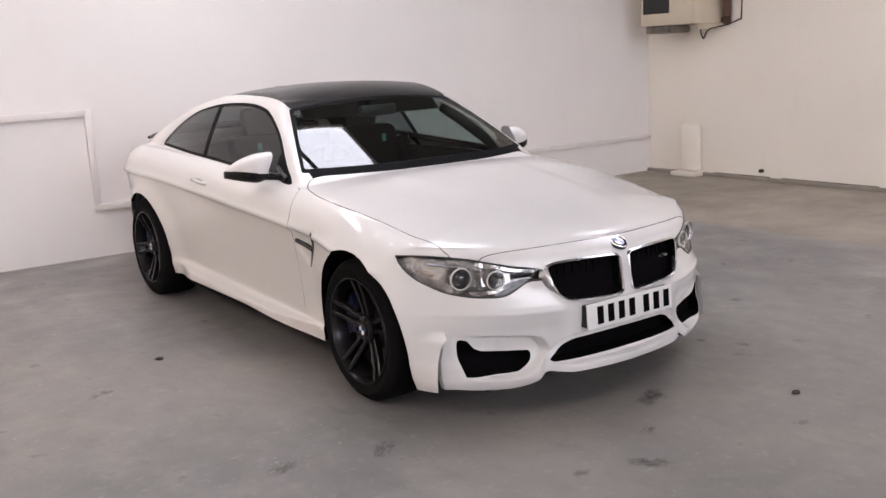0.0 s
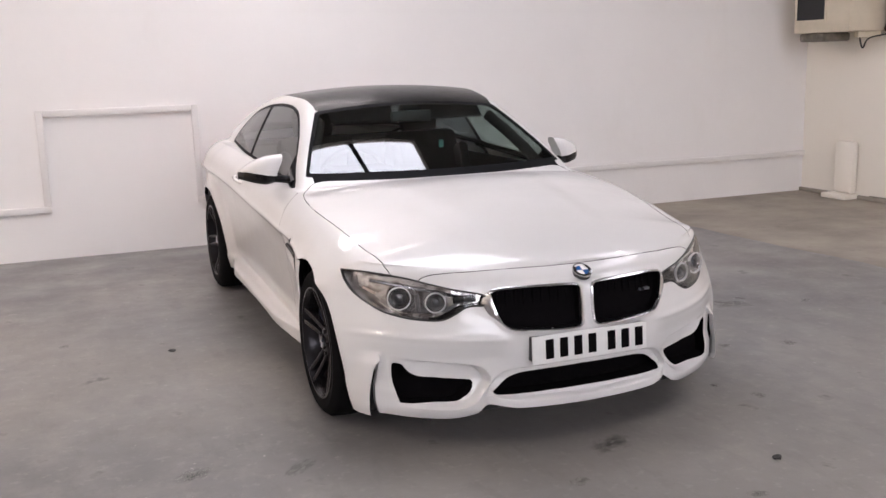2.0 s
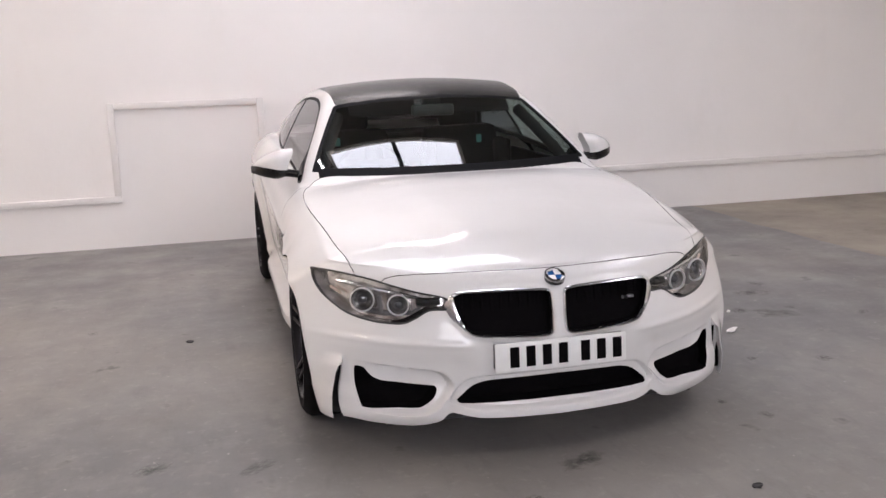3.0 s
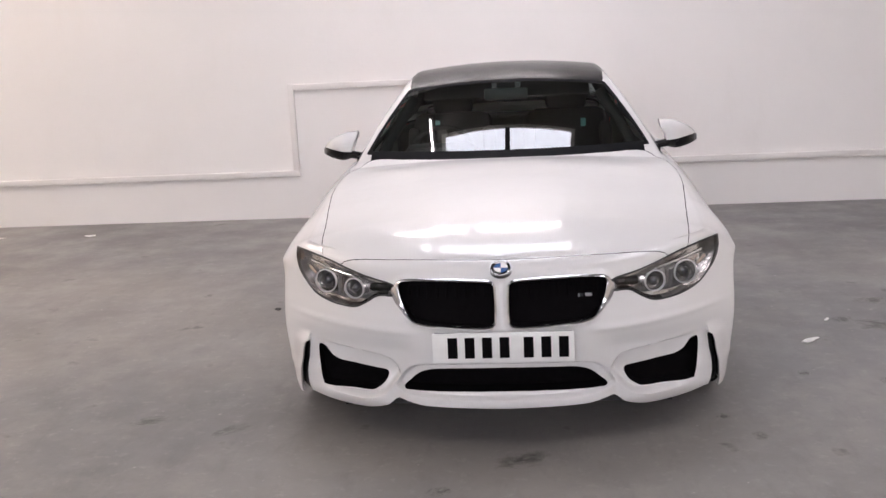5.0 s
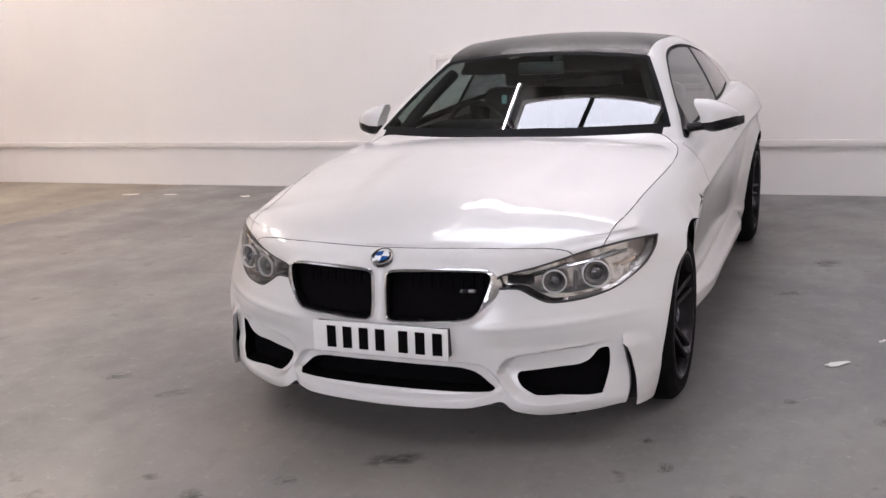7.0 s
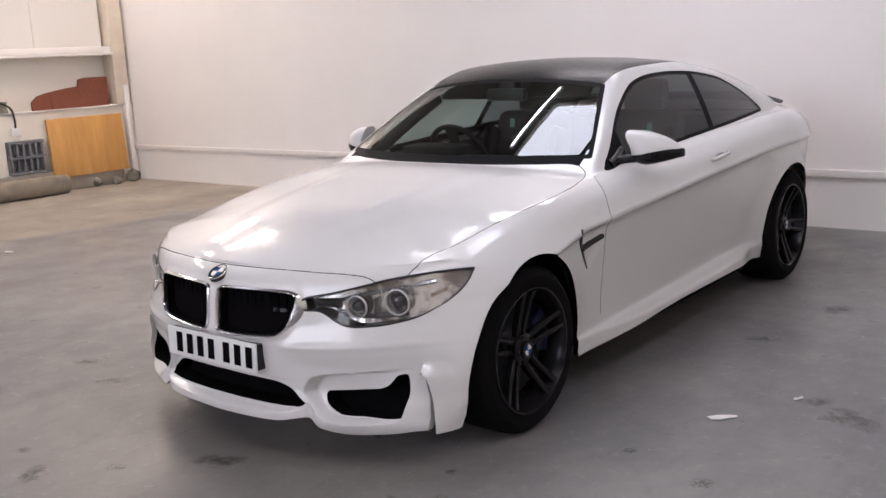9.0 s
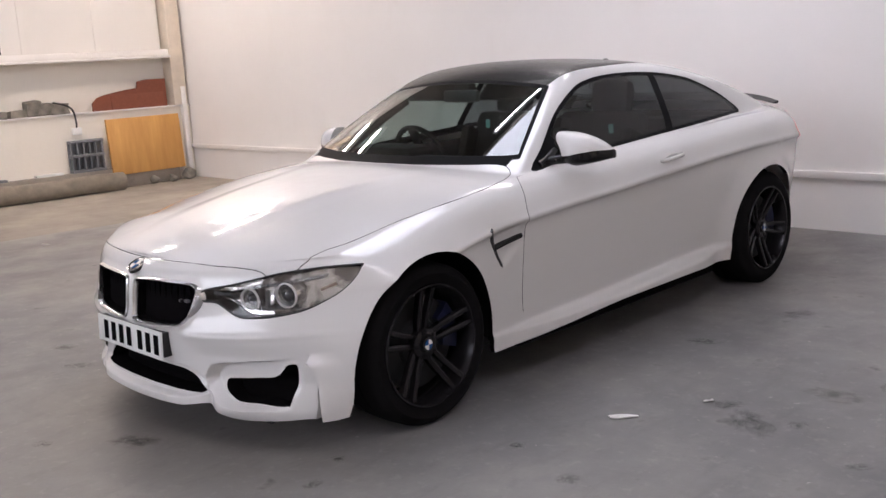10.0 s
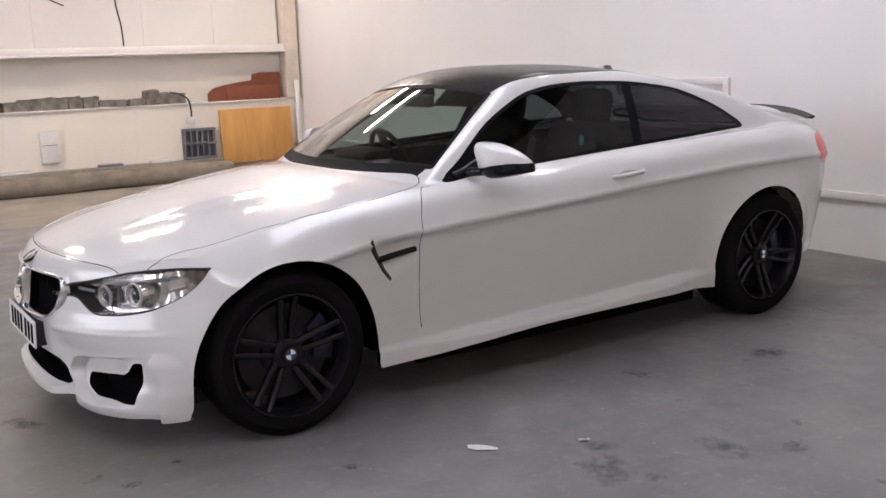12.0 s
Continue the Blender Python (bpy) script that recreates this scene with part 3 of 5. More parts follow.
def side_grid():
    """The wrap from the nose round the side to the tail, sill to shoulder: columns of points."""
    cols = []
    rows = 124
    v = np.linspace(0, 1, rows)
    for th in np.linspace(0, 90, 190)[:-1]:
        f = math.sin(radians(th))
        zt = np.full(rows, 0.73)
        for _ in range(4):
            yt = NOSE0 - (NOSE0 - nose_y(zt)) * np.sqrt(np.maximum(0, 1 - f ** nose_p(zt)))
            zt = top_z(yt)
        z0 = low_z(float(nose_w(0.16)) * f)
        z = z0 + (zt - z0) * v
        xr = nose_w(z) * f
        y = NOSE0 - (NOSE0 - nose_y(z)) * np.sqrt(np.maximum(0, 1 - f ** nose_p(z)))
        x = (smin(xr, trunk_width(y, z), 0.02) if th > 30 else xr) + flare(y, z) * step(0.6, 0.8, xr)
        y = y + dent(x, y, z) * (1 - f ** 6) + corner_lip(x, y, z)
        cols.append(np.stack([x, y, z], 1))
    sill = curve((0.1, 0.178), (0.45, 0.182), (0.62, 0.190), (0.9, 0.212), (1.4, 0.230), (2.0, 0.230), (2.3, 0.220), (2.5, 0.204), (3.2, 0.2))
    for y in np.linspace(NOSE0, REAR0, 230):
        z = sill(y) + (top_z(y) - sill(y)) * v
        yy = np.full(rows, y)
        cols.append(np.stack([smin(nose_w(z), trunk_width(yy, z), 0.02) + flare(yy, z), yy, z], 1))
    for th in np.linspace(90, 0, 46)[1:]:
        f = math.sin(radians(th))
        zt = np.full(rows, 0.97)
        for _ in range(4):
            yt = REAR0 + (tail_y(zt) - REAR0) * math.sqrt(max(0, 1 - f ** 2.9))
            zt = top_z(yt)
        z = 0.27 + (zt - 0.27) * v
        y = REAR0 + (tail_y(z) - REAR0) * math.sqrt(max(0, 1 - f ** 2.9))
        w = width(y, z)
        cols.append(np.stack([f * w, y, z], 1))
    return cols


hood_z = curve((-0.72, 0.728), (-0.66, 0.757), (-0.5, 0.802), (-0.2, 0.862), (0.2, 0.918), (0.5, 0.952), (0.62, 0.955), (0.9, 0.94), (2.9, 1.02), (3.1, 1.07), (3.3, 1.082), (3.55, 1.075), (3.72, 1.07), (3.80, 1.02), (3.88, 0.97))


def wind_z(x, y):
    d = y - 0.36 * x * x - 0.575
    return 0.957 + 0.605 * d - 0.095 * d * np.abs(d)


def roof_z(x, y):
    q = y - 1.68
    return 1.402 - np.where(q < 0, 0.10, 0.08) * q * q - 0.13 * x * x


def back_z(x, y):
    d = y + 0.12 * x * x - 2.42
    return 1.345 - 0.27 * d - 0.11 * d * np.abs(d)


def pane_z(x, y, xe):
    inset = 0.012 + 0.06 * step(2.0, 2.95, y)
    g = xe - inset - x
    a, b = 0.46, 0.40
    h = np.where(g > 0, (-a + np.sqrt(a * a + 4 * b * np.maximum(g, 0))) / (2 * b), g * 2.2)
    return top_z(y) + 0.004 + h


def top_surface(x, y, xe):
    s = np.clip(x / np.maximum(xe, 1e-6), 0, 1)
    zt = top_z(y)
    dome = 0.5 * (1 + np.cos(math.pi * np.clip((y + 0.05) / 0.75, -1, 1)))
    ridge = 0.24 + 0.13 * (y + 0.7)
    deck = zt + (hood_z(y) - zt) * (1 - s ** 2.4) + 0.010 * dome * step(ridge + 0.08, ridge - 0.06, x)
    deck = deck + 0.016 * np.exp(-((y - 3.70 + 0.10 * x * x) / 0.045) ** 2) * step(0.78, 0.62, x)
    green = smin(smin(wind_z(x, y), roof_z(x, y), 0.07), back_z(x, y), 0.09)
    green = smin(green, pane_z(x, y, xe), 0.045)
    z = smax(deck, green, 0.012)
    return np.where(s > 0.999, zt, z)


EDGE = {}


def half_body():
    bm = bmesh.new()
    cols = side_grid()
    n = 62
    grid = [[bm.verts.new(p) for p in c] for c in cols]
    for a, b in zip(grid, grid[1:]):
        for i in range(len(a) - 1):
            bm.faces.new((a[i], b[i], b[i + 1], a[i + 1]))
    ys, xs = [], []
    upper = []
    for c, g in zip(cols, grid):
        xe, y = c[-1][0], c[-1][1]
        ys.append(y)
        xs.append(xe)
        s = 1 - np.linspace(0, 1, n)
        x = s * xe
        z = top_surface(x, np.full(n, y), np.full(n, xe))
        upper.append([g[-1]] + [bm.verts.new((x[i], y, z[i])) for i in range(1, n)])
    for a, b in zip(upper, upper[1:]):
        for i in range(n - 1):
            try:
                bm.faces.new((a[i], b[i], b[i + 1], a[i + 1]))
            except ValueError:
                pass
    EDGE["y"], EDGE["x"] = np.array(ys), np.array(xs)
    bmesh.ops.remove_doubles(bm, verts=bm.verts, dist=0.0004)
    bmesh.ops.dissolve_degenerate(bm, edges=bm.edges, dist=0.0002)
    bm.normal_update()
    return bm


def edge_x(y):
    return np.interp(y, EDGE["y"], EDGE["x"])


def others_z(x, y):
    return smin(smin(wind_z(x, y), roof_z(x, y), 0.07), back_z(x, y), 0.09)


# fields for carving
ARCH = spline([(-0.40, 0.0), (-0.399, 0.2), (-0.390, 0.37), (-0.345, 0.49), (-0.26, 0.602), (-0.13, 0.680), (0.015, 0.706), (0.165, 0.676), (0.29, 0.588), (0.368, 0.46), (0.402, 0.33), (0.412, 0.2), (0.415, 0.0)], 5)


def f_arch(x, y, z):
    r = np.minimum(inside(ARCH, y, z), np.hypot(y - WHEELBASE, z - HUB - 0.003) - ARCH_R)
    return np.where(x > 0.55, r, 1.0)


def at_front(shape, x, y, z, a=None):
    return np.where((y < -0.2) & (z < 0.72), inside(shape, x if a is None else a, z), 1.0)


def f_window(x, y, z):
    return np.where((x > 0.3) & (pane_z(x, y, edge_x(y)) < others_z(x, y) + 0.02) & (z > 0.9), inside(WINDOW, y, z), 1.0)


def upper_only(x, y, z):
    return z > top_z(y) + 0.0006


def f_wind(x, y, z):
    f = np.maximum(wind_z(x, y) + 0.060 - pane_z(x, y, edge_x(y)), np.maximum(y - 1.235 - 0.10 * x * x, 0.60 + 0.36 * x * x - y))
    return np.where(upper_only(x, y, z) & (y < 1.5), f, 1.0)


def f_roof(x, y, z):
    f = np.maximum(x - 0.545 + 0.05 * (y - 1.7) ** 2, np.maximum(1.235 + 0.10 * x * x - y, y - 2.44 + 0.10 * x * x))
    return np.where(z > 1.15, f, 1.0)


def f_back(x, y, z):
    f = np.maximum(back_z(x, y) + 0.085 - pane_z(x, y, edge_x(y)), np.maximum(2.44 - 0.10 * x * x - y, y - 3.10 + 0.10 * x * x))
    return np.where(upper_only(x, y, z) & (y > 2.2), f, 1.0)


HOOD = spline([(0.0, -0.704), (0.2, -0.690), (0.4, -0.648), (0.52, -0.604), (0.61, -0.564), (0.668, -0.545), (0.702, -0.505), (0.728, -0.44), (0.747, -0.30), (0.764, -0.15), (0.787, 0.04), (0.806, 0.22), (0.812, 0.38), (0.805, 0.53), (0.775, 0.655), (0.70, 0.735), (0.5, 0.662), (0.25, 0.59), (0.0, 0.568), (-0.2, 0.57), (-0.2, -0.68)], 4)


def f_hood(x, y, z):
    return np.where((y < 0.9) & (z > top_z(y) - 0.10), inside(HOOD, x, y), 1.0)


BOOT = spline([(0.0, 3.14), (0.4, 3.13), (0.60, 3.14), (0.66, 3.25), (0.66, 3.6), (0.62, 3.78), (0.3, 3.95), (0.0, 3.95), (-0.2, 3.9), (-0.2, 3.2)], 4)


def f_boot(x, y, z):
    return np.where((y > 2.9) & (z > top_z(y) - 0.003), inside(BOOT, x, y), 1.0)


TAIL = spline([(3.38, 0.80), (3.31, 0.86), (3.32, 0.925), (3.39, 0.95), (3.60, 0.945), (3.9, 0.93), (3.95, 0.80), (3.7, 0.775), (3.5, 0.775)], 4)


def f_tail(x, y, z):
    return np.where((y > 3.2) & (x > 0.28), np.maximum(inside(TAIL, y, z), z - top_z(y) + 0.02), 1.0)


def post_y(z):
    """Where the post between the door glass and the quarter glass stands."""
    return 1.975 + 0.26 * (z - 0.97)


def build_car():
    car = thing("car", "pearl white two-door coupe with black wheels parked on the grey floor", "car")
    bm = half_body()
    carve(bm, f_arch).free()

    # openings of the nose
    for name, shape, depth in (("kidney_grille", KIDNEY, 0.05), ("outer_intake", INTAKE, 0.07), ("lower_intake", LOWER, 0.08)):
        hole = carve(bm, lambda x, y, z, s=shape: at_front(s, x, y, z))
        back = moved(hole, Matrix.Translation((0, depth, 0)))
        grilles = [both(back)] if name == "lower_intake" else [mirrored(back), back]
        for g in grilles:
            part(name, g, MESH, car, "black mesh grille")
    slit = carve(bm, lambda x, y, z: at_front(SLIT, x, y, z, plain_ahead(x, z)))
    for v in slit.verts:
        v.co.y = float(nose_at(v.co.x, v.co.z)) + 0.04
    part("air_slot", mirrored(slit), BLACK, car)
    part("air_slot", slit, BLACK, car)
    lamp = carve(bm, lambda x, y, z: at_front(LAMP, x, y, z, ahead(x, y)))

    # glass
    dlo = carve(bm, f_window)
    panes = carve(dlo, lambda x, y, z: inside(WINDOW, y, z) + 0.016)
    post = carve(panes, lambda x, y, z: np.abs(y - post_y(z)) - 0.030)
    sail = carve(panes, lambda x, y, z: y - 1.035)
    quarter = carve(panes, lambda x, y, z: post_y(z) - y)
    wind = carve(bm, f_wind)
    screen = carve(wind, lambda x, y, z: f_wind(x, y, z) + 0.028)
    roof = carve(bm, f_roof)
    back = carve(bm, f_back)
    hood = carve(bm, f_hood)
    boot = carve(bm, f_boot)
    cowl = carve(bm, lambda x, y, z: np.where(z > top_z(y) + 0.004, np.maximum(np.maximum(0.545 + 0.36 * x * x - y, y - 0.605 - 0.36 * x * x), x - 0.70), 1.0))
    door = carve(bm, lambda x, y, z: np.where((z < top_z(y) + 0.0005) & (x > 0.6), inside(DOOR, y, z), 1.0))
    tail = carve(bm, f_tail)
    bumper = carve(bm, lambda x, y, z: np.where(z < top_z(y) + 0.001, y + 0.33, 1.0))

    lining = bmesh.new()
    made = {}
    for src in (bm, roof):
        for f in src.faces:
            c = f.calc_center_median()
            if 0.66 < c.y < 3.1 and c.z > float(top_z(c.y)) + 0.02:
                lining.faces.new([made.setdefault((src, v), lining.verts.new(v.co - v.normal * 0.014)) if (src, v) not in made else made[(src, v)] for v in f.verts])
    part("headlining", both(lining), DASH, car)
    for side in (mirrored, lambda b: b):
        last = side is not mirrored
        cp = (lambda b: b) if last else mirrored
        part("door", flange(cp(door), 0.018, 0.0026, keep=lambda p: p.y > 0.72 or p.z < 0.32), PAINT, car)
        part("window_trim", flange(cp(dlo), 0.012, 0.0), TRIM, car)
        part("door_window", cp(panes), TINTED, car)
        part("pillar_trim", cp(post), TRIM, car)
        part("mirror_sail", cp(sail), TRIM, car)
        part("quarter_window", cp(quarter), PRIVACY, car)
        part("tail_lamp", flange(cp(tail), 0.012, 0.001), RED, car)
    part("windscreen_cowl", both(cowl), TRIM, car)
    part("windscreen_border", both(wind), TRIM, car)
    part("windscreen", both(screen), WINDSCREEN, car)
    part("roof_panel", flange(both(roof), 0.008, 0.001), CARBON, car, "glossy black carbon roof panel")
    part("rear_window", both(back), PRIVACY, car)
    part("hood", flange(both(hood), 0.02, 0.0035), PAINT, car)
    part("boot_lid", flange(both(boot), 0.014, 0.002), PAINT, car)
    at_arch = lambda p: abs(float(f_arch(np.array(abs(p.x)), np.array(p.y), np.array(p.z)))) < 0.006
    front = both(flange(bumper, 0.025, 0.0, (-1, 0, 0), keep=lambda p: not at_arch(p)))
    front = flange(front, 0.03, 0.0, (0, 1, 0), keep=lambda p: not (abs(p.x) > 0.765 and p.y < -0.42 and p.z < 0.392), seal=False)
    part("front_bumper", flange(front, 0.08, 0.0, (0, 1, 0), keep=lambda p: p.y > -0.335 or p.z > 0.715 or (abs(p.x) > 0.765 and p.z < 0.392) or abs(float(inside(ARCH, p.y, p.z))) < 0.012), PAINT, car)
    shell = both(flange(bm, 0.025, 0.0, (-1, 0, 0), keep=lambda p: not at_arch(p) or p.y > 3.05))
    part("body", flange(shell, 0.02, 0.0, keep=lambda p: p.y < -0.32 or at_arch(p)), PAINT, car)

    lamp_units(car, lamp)
    nose_details(car)
    side_details(car)
    underbody(car)
    cabin(car)
    wheels(car)
    return car


def nose_at(x, z):
    """The surface of the nose, as y."""
    x, z = np.asarray(x, float), np.asarray(z, float)
    y = NOSE0 - (NOSE0 - nose_y(z)) * np.sqrt(np.maximum(0, 1 - (np.abs(x) / nose_w(z)) ** nose_p(z)))
    return y + dent(np.abs(x), y, z) * (1 - (np.abs(x) / nose_w(z)) ** 6)


def lamp_units(car, lens_bm):
    for s in (-1, 1):
        flip = Matrix.Scale(s, 4, (1, 0, 0))
        cp = lens_bm.copy()
        unit = part("headlight", moved(cp, flip), LENS, car, "clear headlight lens over twin round projectors")
        unit.visible_shadow = False
        bowl = lens_bm.copy()
        for v in bowl.verts:
            v.co += Vector((-0.022, 0.048, 0.0))
        me_edges = [e for e in bowl.edges if e.is_boundary]
        r = bmesh.ops.extrude_edge_only(bowl, edges=me_edges)
        for v in (g for g in r["geom"] if isinstance(g, bmesh.types.BMVert)):
            v.co += Vector((0.022, -0.048, 0.0))
        part("bowl", moved(bowl, flip), LAMPBOWL, unit)
        # dark bezel along the rim
        loop = [(a, b) for a, b in LAMP]
        pts = []
        for a, b in loop:
            lo, hi = 0.2, 0.93
            for _ in range(30):
                mid = (lo + hi) / 2
                if ahead(mid, float(nose_at(mid, b))) < a:
                    lo = mid
                else:
                    hi = mid
            pts.append((s * min(lo, float(width(np.array(nose_at(lo, b)), np.array(b)))), float(nose_at(lo, b)), b))
        pts.append(pts[0])
        part("bezel", tube(pts, 0.0038, 6), BLACK, unit)
        for x, y, z, rad in ((0.575, -0.595, 0.606, 0.042), (0.70, -0.520, 0.621, 0.048)):
            ring = lathe([(0.006, rad), (0.010, rad - 0.0015), (0.010, rad - 0.0035), (0.004, rad - 0.005), (-0.004, rad - 0.004), (0.0, rad)], 32)
            part("light_ring", moved(ring, Matrix.Translation((s * x, y, z)) @ Matrix.Rotation(radians(-90) + s * radians(16), 4, "Z")), LAMPRING, unit)
            body = lathe([(-0.05, 0.0), (-0.05, rad), (0.0, rad - 0.006), (-0.016, rad - 0.016), (-0.016, 0.0)], 32)
            part("projector", moved(body, Matrix.Translation((s * x, y, z)) @ Matrix.Rotation(radians(-90) + s * radians(16), 4, "Z")), LAMPBOWL, unit)
            eye = lathe([(-0.012, rad - 0.017), (0.0, (rad - 0.017) * 0.85), (0.008, (rad - 0.017) * 0.45), (0.011, 0.0)], 24)
            part("projector_lens", moved(eye, Matrix.Translation((s * x, y, z)) @ Matrix.Rotation(radians(-90) + s * radians(16), 4, "Z")), LAMPEYE, unit)
        # bright strip along the top and an amber corner
        part("light_strip", tube([(s * 0.47, -0.612, 0.620), (s * 0.56, -0.575, 0.640), (s * 0.68, -0.50, 0.662), (s * 0.78, -0.40, 0.680)], 0.007, 6), CHROME, unit)
        part("side_reflector", tube([(s * 0.765, -0.412, 0.628), (s * 0.80, -0.365, 0.648)], 0.0055, 8), AMBER, unit)
        # black trim between and below the rings
        part("lower_trim", tube([(s * 0.47, -0.605, 0.600), (s * 0.52, -0.592, 0.572), (s * 0.62, -0.545, 0.566), (s * 0.71, -0.475, 0.575)], 0.011, 8), LAMPGREY, unit)
        part("divider", tube([(s * 0.637, -0.565, 0.575), (s * 0.640, -0.560, 0.640)], 0.009, 8), LAMPGREY, unit)
        part("inner_trim", tube([(s * 0.425, -0.648, 0.620), (s * 0.46, -0.634, 0.617), (s * 0.505, -0.607, 0.612)], 0.016, 8), SHELL, unit)
    lens_bm.free()


def nose_details(car):
    for s in (-1, 1):
        frame_bm = bmesh.new()
        centre = np.array((0.2, 0.578))
        prev = first_row = None
        for a, b in KIDNEY:
            d = np.array((a, b)) - centre
            n = np.array((math.copysign(abs(d[0] / 0.18) ** 5, d[0]), math.copysign(abs(d[1] / 0.08) ** 5, d[1])))
            n = n / max(1e-6, np.hypot(*n))
            wide = 0.011 + 0.028 * float(step(0.33, 0.385, a)) * float(step(0.66, 0.60, b)) * float(step(0.49, 0.57, b))
            row = []
            for k, lift in ((-0.1, 0.016), (0.0, -0.002), (0.3, -0.0075), (0.75, -0.0065), (1.0, 0.004)):
                px, pz = a + n[0] * wide * k, b + n[1] * wide * k
                row.append(frame_bm.verts.new((px, float(nose_at(px, pz)) + lift, pz)))
            if prev:
                for i in range(4):
                    frame_bm.faces.new((prev[i], row[i], row[i + 1], prev[i + 1]))
            first_row = first_row or row
            prev = row
        for i in range(4):
            frame_bm.faces.new((prev[i], first_row[i], first_row[i + 1], prev[i + 1]))
        bmesh.ops.recalc_face_normals(frame_bm, faces=frame_bm.faces)
        unit = part("grille_surround", moved(frame_bm, Matrix.Scale(s, 4, (1, 0, 0))), CHROME, car, "chrome kidney grille surround")
        for k in range(9):
            x = 0.062 + k * 0.036
            z1 = 0.648 if x < 0.36 else 0.63
            z0 = 0.507 if x < 0.28 else 0.507 + (x - 0.28) * 1.25
            y = float(nose_at(x, 0.58)) + 0.02
            part("grille_slat", box(s * x - 0.005, s * x + 0.005, y + 0.030, y + 0.046, z0, z1, 0.003), MESH, unit)
    # small badge on the grille, as plain bars
    for dx, mat in ((0.0, STEEL), (0.008, BLACK), (0.016, DISC)):
        part("badge_bar", box(0.281 + dx, 0.286 + dx, float(nose_at(0.31, 0.60)) + 0.016, float(nose_at(0.31, 0.60)) + 0.03, 0.584, 0.594, 0.001), mat, car)
    part("badge_bar", box(0.307, 0.331, float(nose_at(0.34, 0.60)) + 0.014, float(nose_at(0.34, 0.60)) + 0.03, 0.584, 0.594, 0.002), STEEL, car)
    # round emblem above the grille, quarters in two colours
    c = Vector((0, float(nose_at(0, 0.698)) - 0.001, 0.699))
    tilt = Matrix.Translation(c) @ Matrix.Rotation(radians(-60), 4, "X") @ Matrix.Rotation(radians(-90), 4, "Z")
    em = part("emblem", moved(lathe([(-0.01, 0.0), (-0.01, 0.041), (0.004, 0.041), (0.008, 0.037), (0.006, 0.034), (0.006, 0.0)], 40), tilt), GLOSSBLACK, car, "round emblem with blue and white quarters")
    part("rim", moved(lathe([(0.004, 0.0415), (0.0085, 0.040), (0.0085, 0.0375), (0.004, 0.0375)], 40), tilt), CHROME, em)
    for q in range(4):
        b = bmesh.new()
        mid = b.verts.new((0.0075, 0, 0))
        arc = [b.verts.new((0.0075, 0.026 * math.cos(a), 0.026 * math.sin(a))) for a in np.linspace(q * math.pi / 2, (q + 1) * math.pi / 2, 9)]
        for p0, p1 in zip(arc, arc[1:]):
            b.faces.new((mid, p0, p1))
        part("quarter", moved(b, tilt), EMBLUE if q % 2 else EMWHITE, em)
    # number plate: plain dark bars for its characters
    y = -0.806
    plate = part("number_plate", moved(box(-0.26, 0.26, -0.004, 0.004, -0.0555, 0.0555, 0.003), Matrix.Translation((0, y, 0.421)) @ Matrix.Rotation(radians(-3), 4, "X")), PLATEWHITE, car, "white plate with plain dark bars")
    for k, x in enumerate((-0.185, -0.122, -0.058, 0.006, 0.094, 0.158, 0.222)):
        part("bar", moved(box(x - 0.018, x + 0.018, -0.0062, -0.004, -0.039, 0.039, 0.0008), Matrix.Translation((0, y, 0.421)) @ Matrix.Rotation(radians(-3), 4, "X")), MESH, plate)
    part("plate_mount", box(-0.255, 0.255, y + 0.005, y + 0.05, 0.372, 0.47, 0.004), BLACK, car)


mirror_split = curve((0.79, 0.968), (0.875, 0.974), (0.93, 0.985), (0.99, 0.993), (1.018, 0.990))
mirror_back = curve((0.79, 1.055), (0.93, 1.105), (0.99, 1.128), (1.02, 1.138))


def mirror_shell():
    """The housing of a wing mirror: rounded sections from its inner end to its pointed tip."""
    front = curve((0.805, 0.958), (0.86, 0.951), (0.93, 0.975), (0.985, 1.033), (1.018, 1.10))
    top = curve((0.805, 1.080), (0.86, 1.076), (0.93, 1.054), (0.985, 1.018), (1.018, 0.984))
    bottom = curve((0.805, 0.935), (0.87, 0.924), (0.93, 0.932), (1.018, 0.952))
    bm = bmesh.new()
    rows = []
    n = 36
    for t in np.linspace(0, 1, 26):
        x = 0.805 + 0.213 * math.sin(0.5 * math.pi * t)
        f, b, u, d = float(front(x)), float(mirror_back(x)), float(top(x)), float(bottom(x))
        row = []
        for k in range(n):
            a = 2 * math.pi * k / n
            c, q = math.cos(a), math.sin(a)
            py = math.copysign(abs(c) ** (0.35 if c > 0 else 0.75), c)
            pz = math.copysign(abs(q) ** 0.62, q)
            y, z = (f + b) / 2 + (b - f) / 2 * py, (u + d) / 2 + (u - d) / 2 * pz
            # the inner end is cut back from its upper corner down
            row.append(bm.verts.new((x + (0.035 * (1 - t) ** 2 * float(step(1.07, 0.98, z))), y, z)))
        rows.append(row)
    for p, q in zip(rows, rows[1:]):
        for k in range(n):
            bm.faces.new((p[k], q[k], q[(k + 1) % n], p[(k + 1) % n]))
    bm.faces.new(rows[0])
    bm.faces.new(rows[-1][::-1])
    bmesh.ops.recalc_face_normals(bm, faces=bm.faces)
    return bm


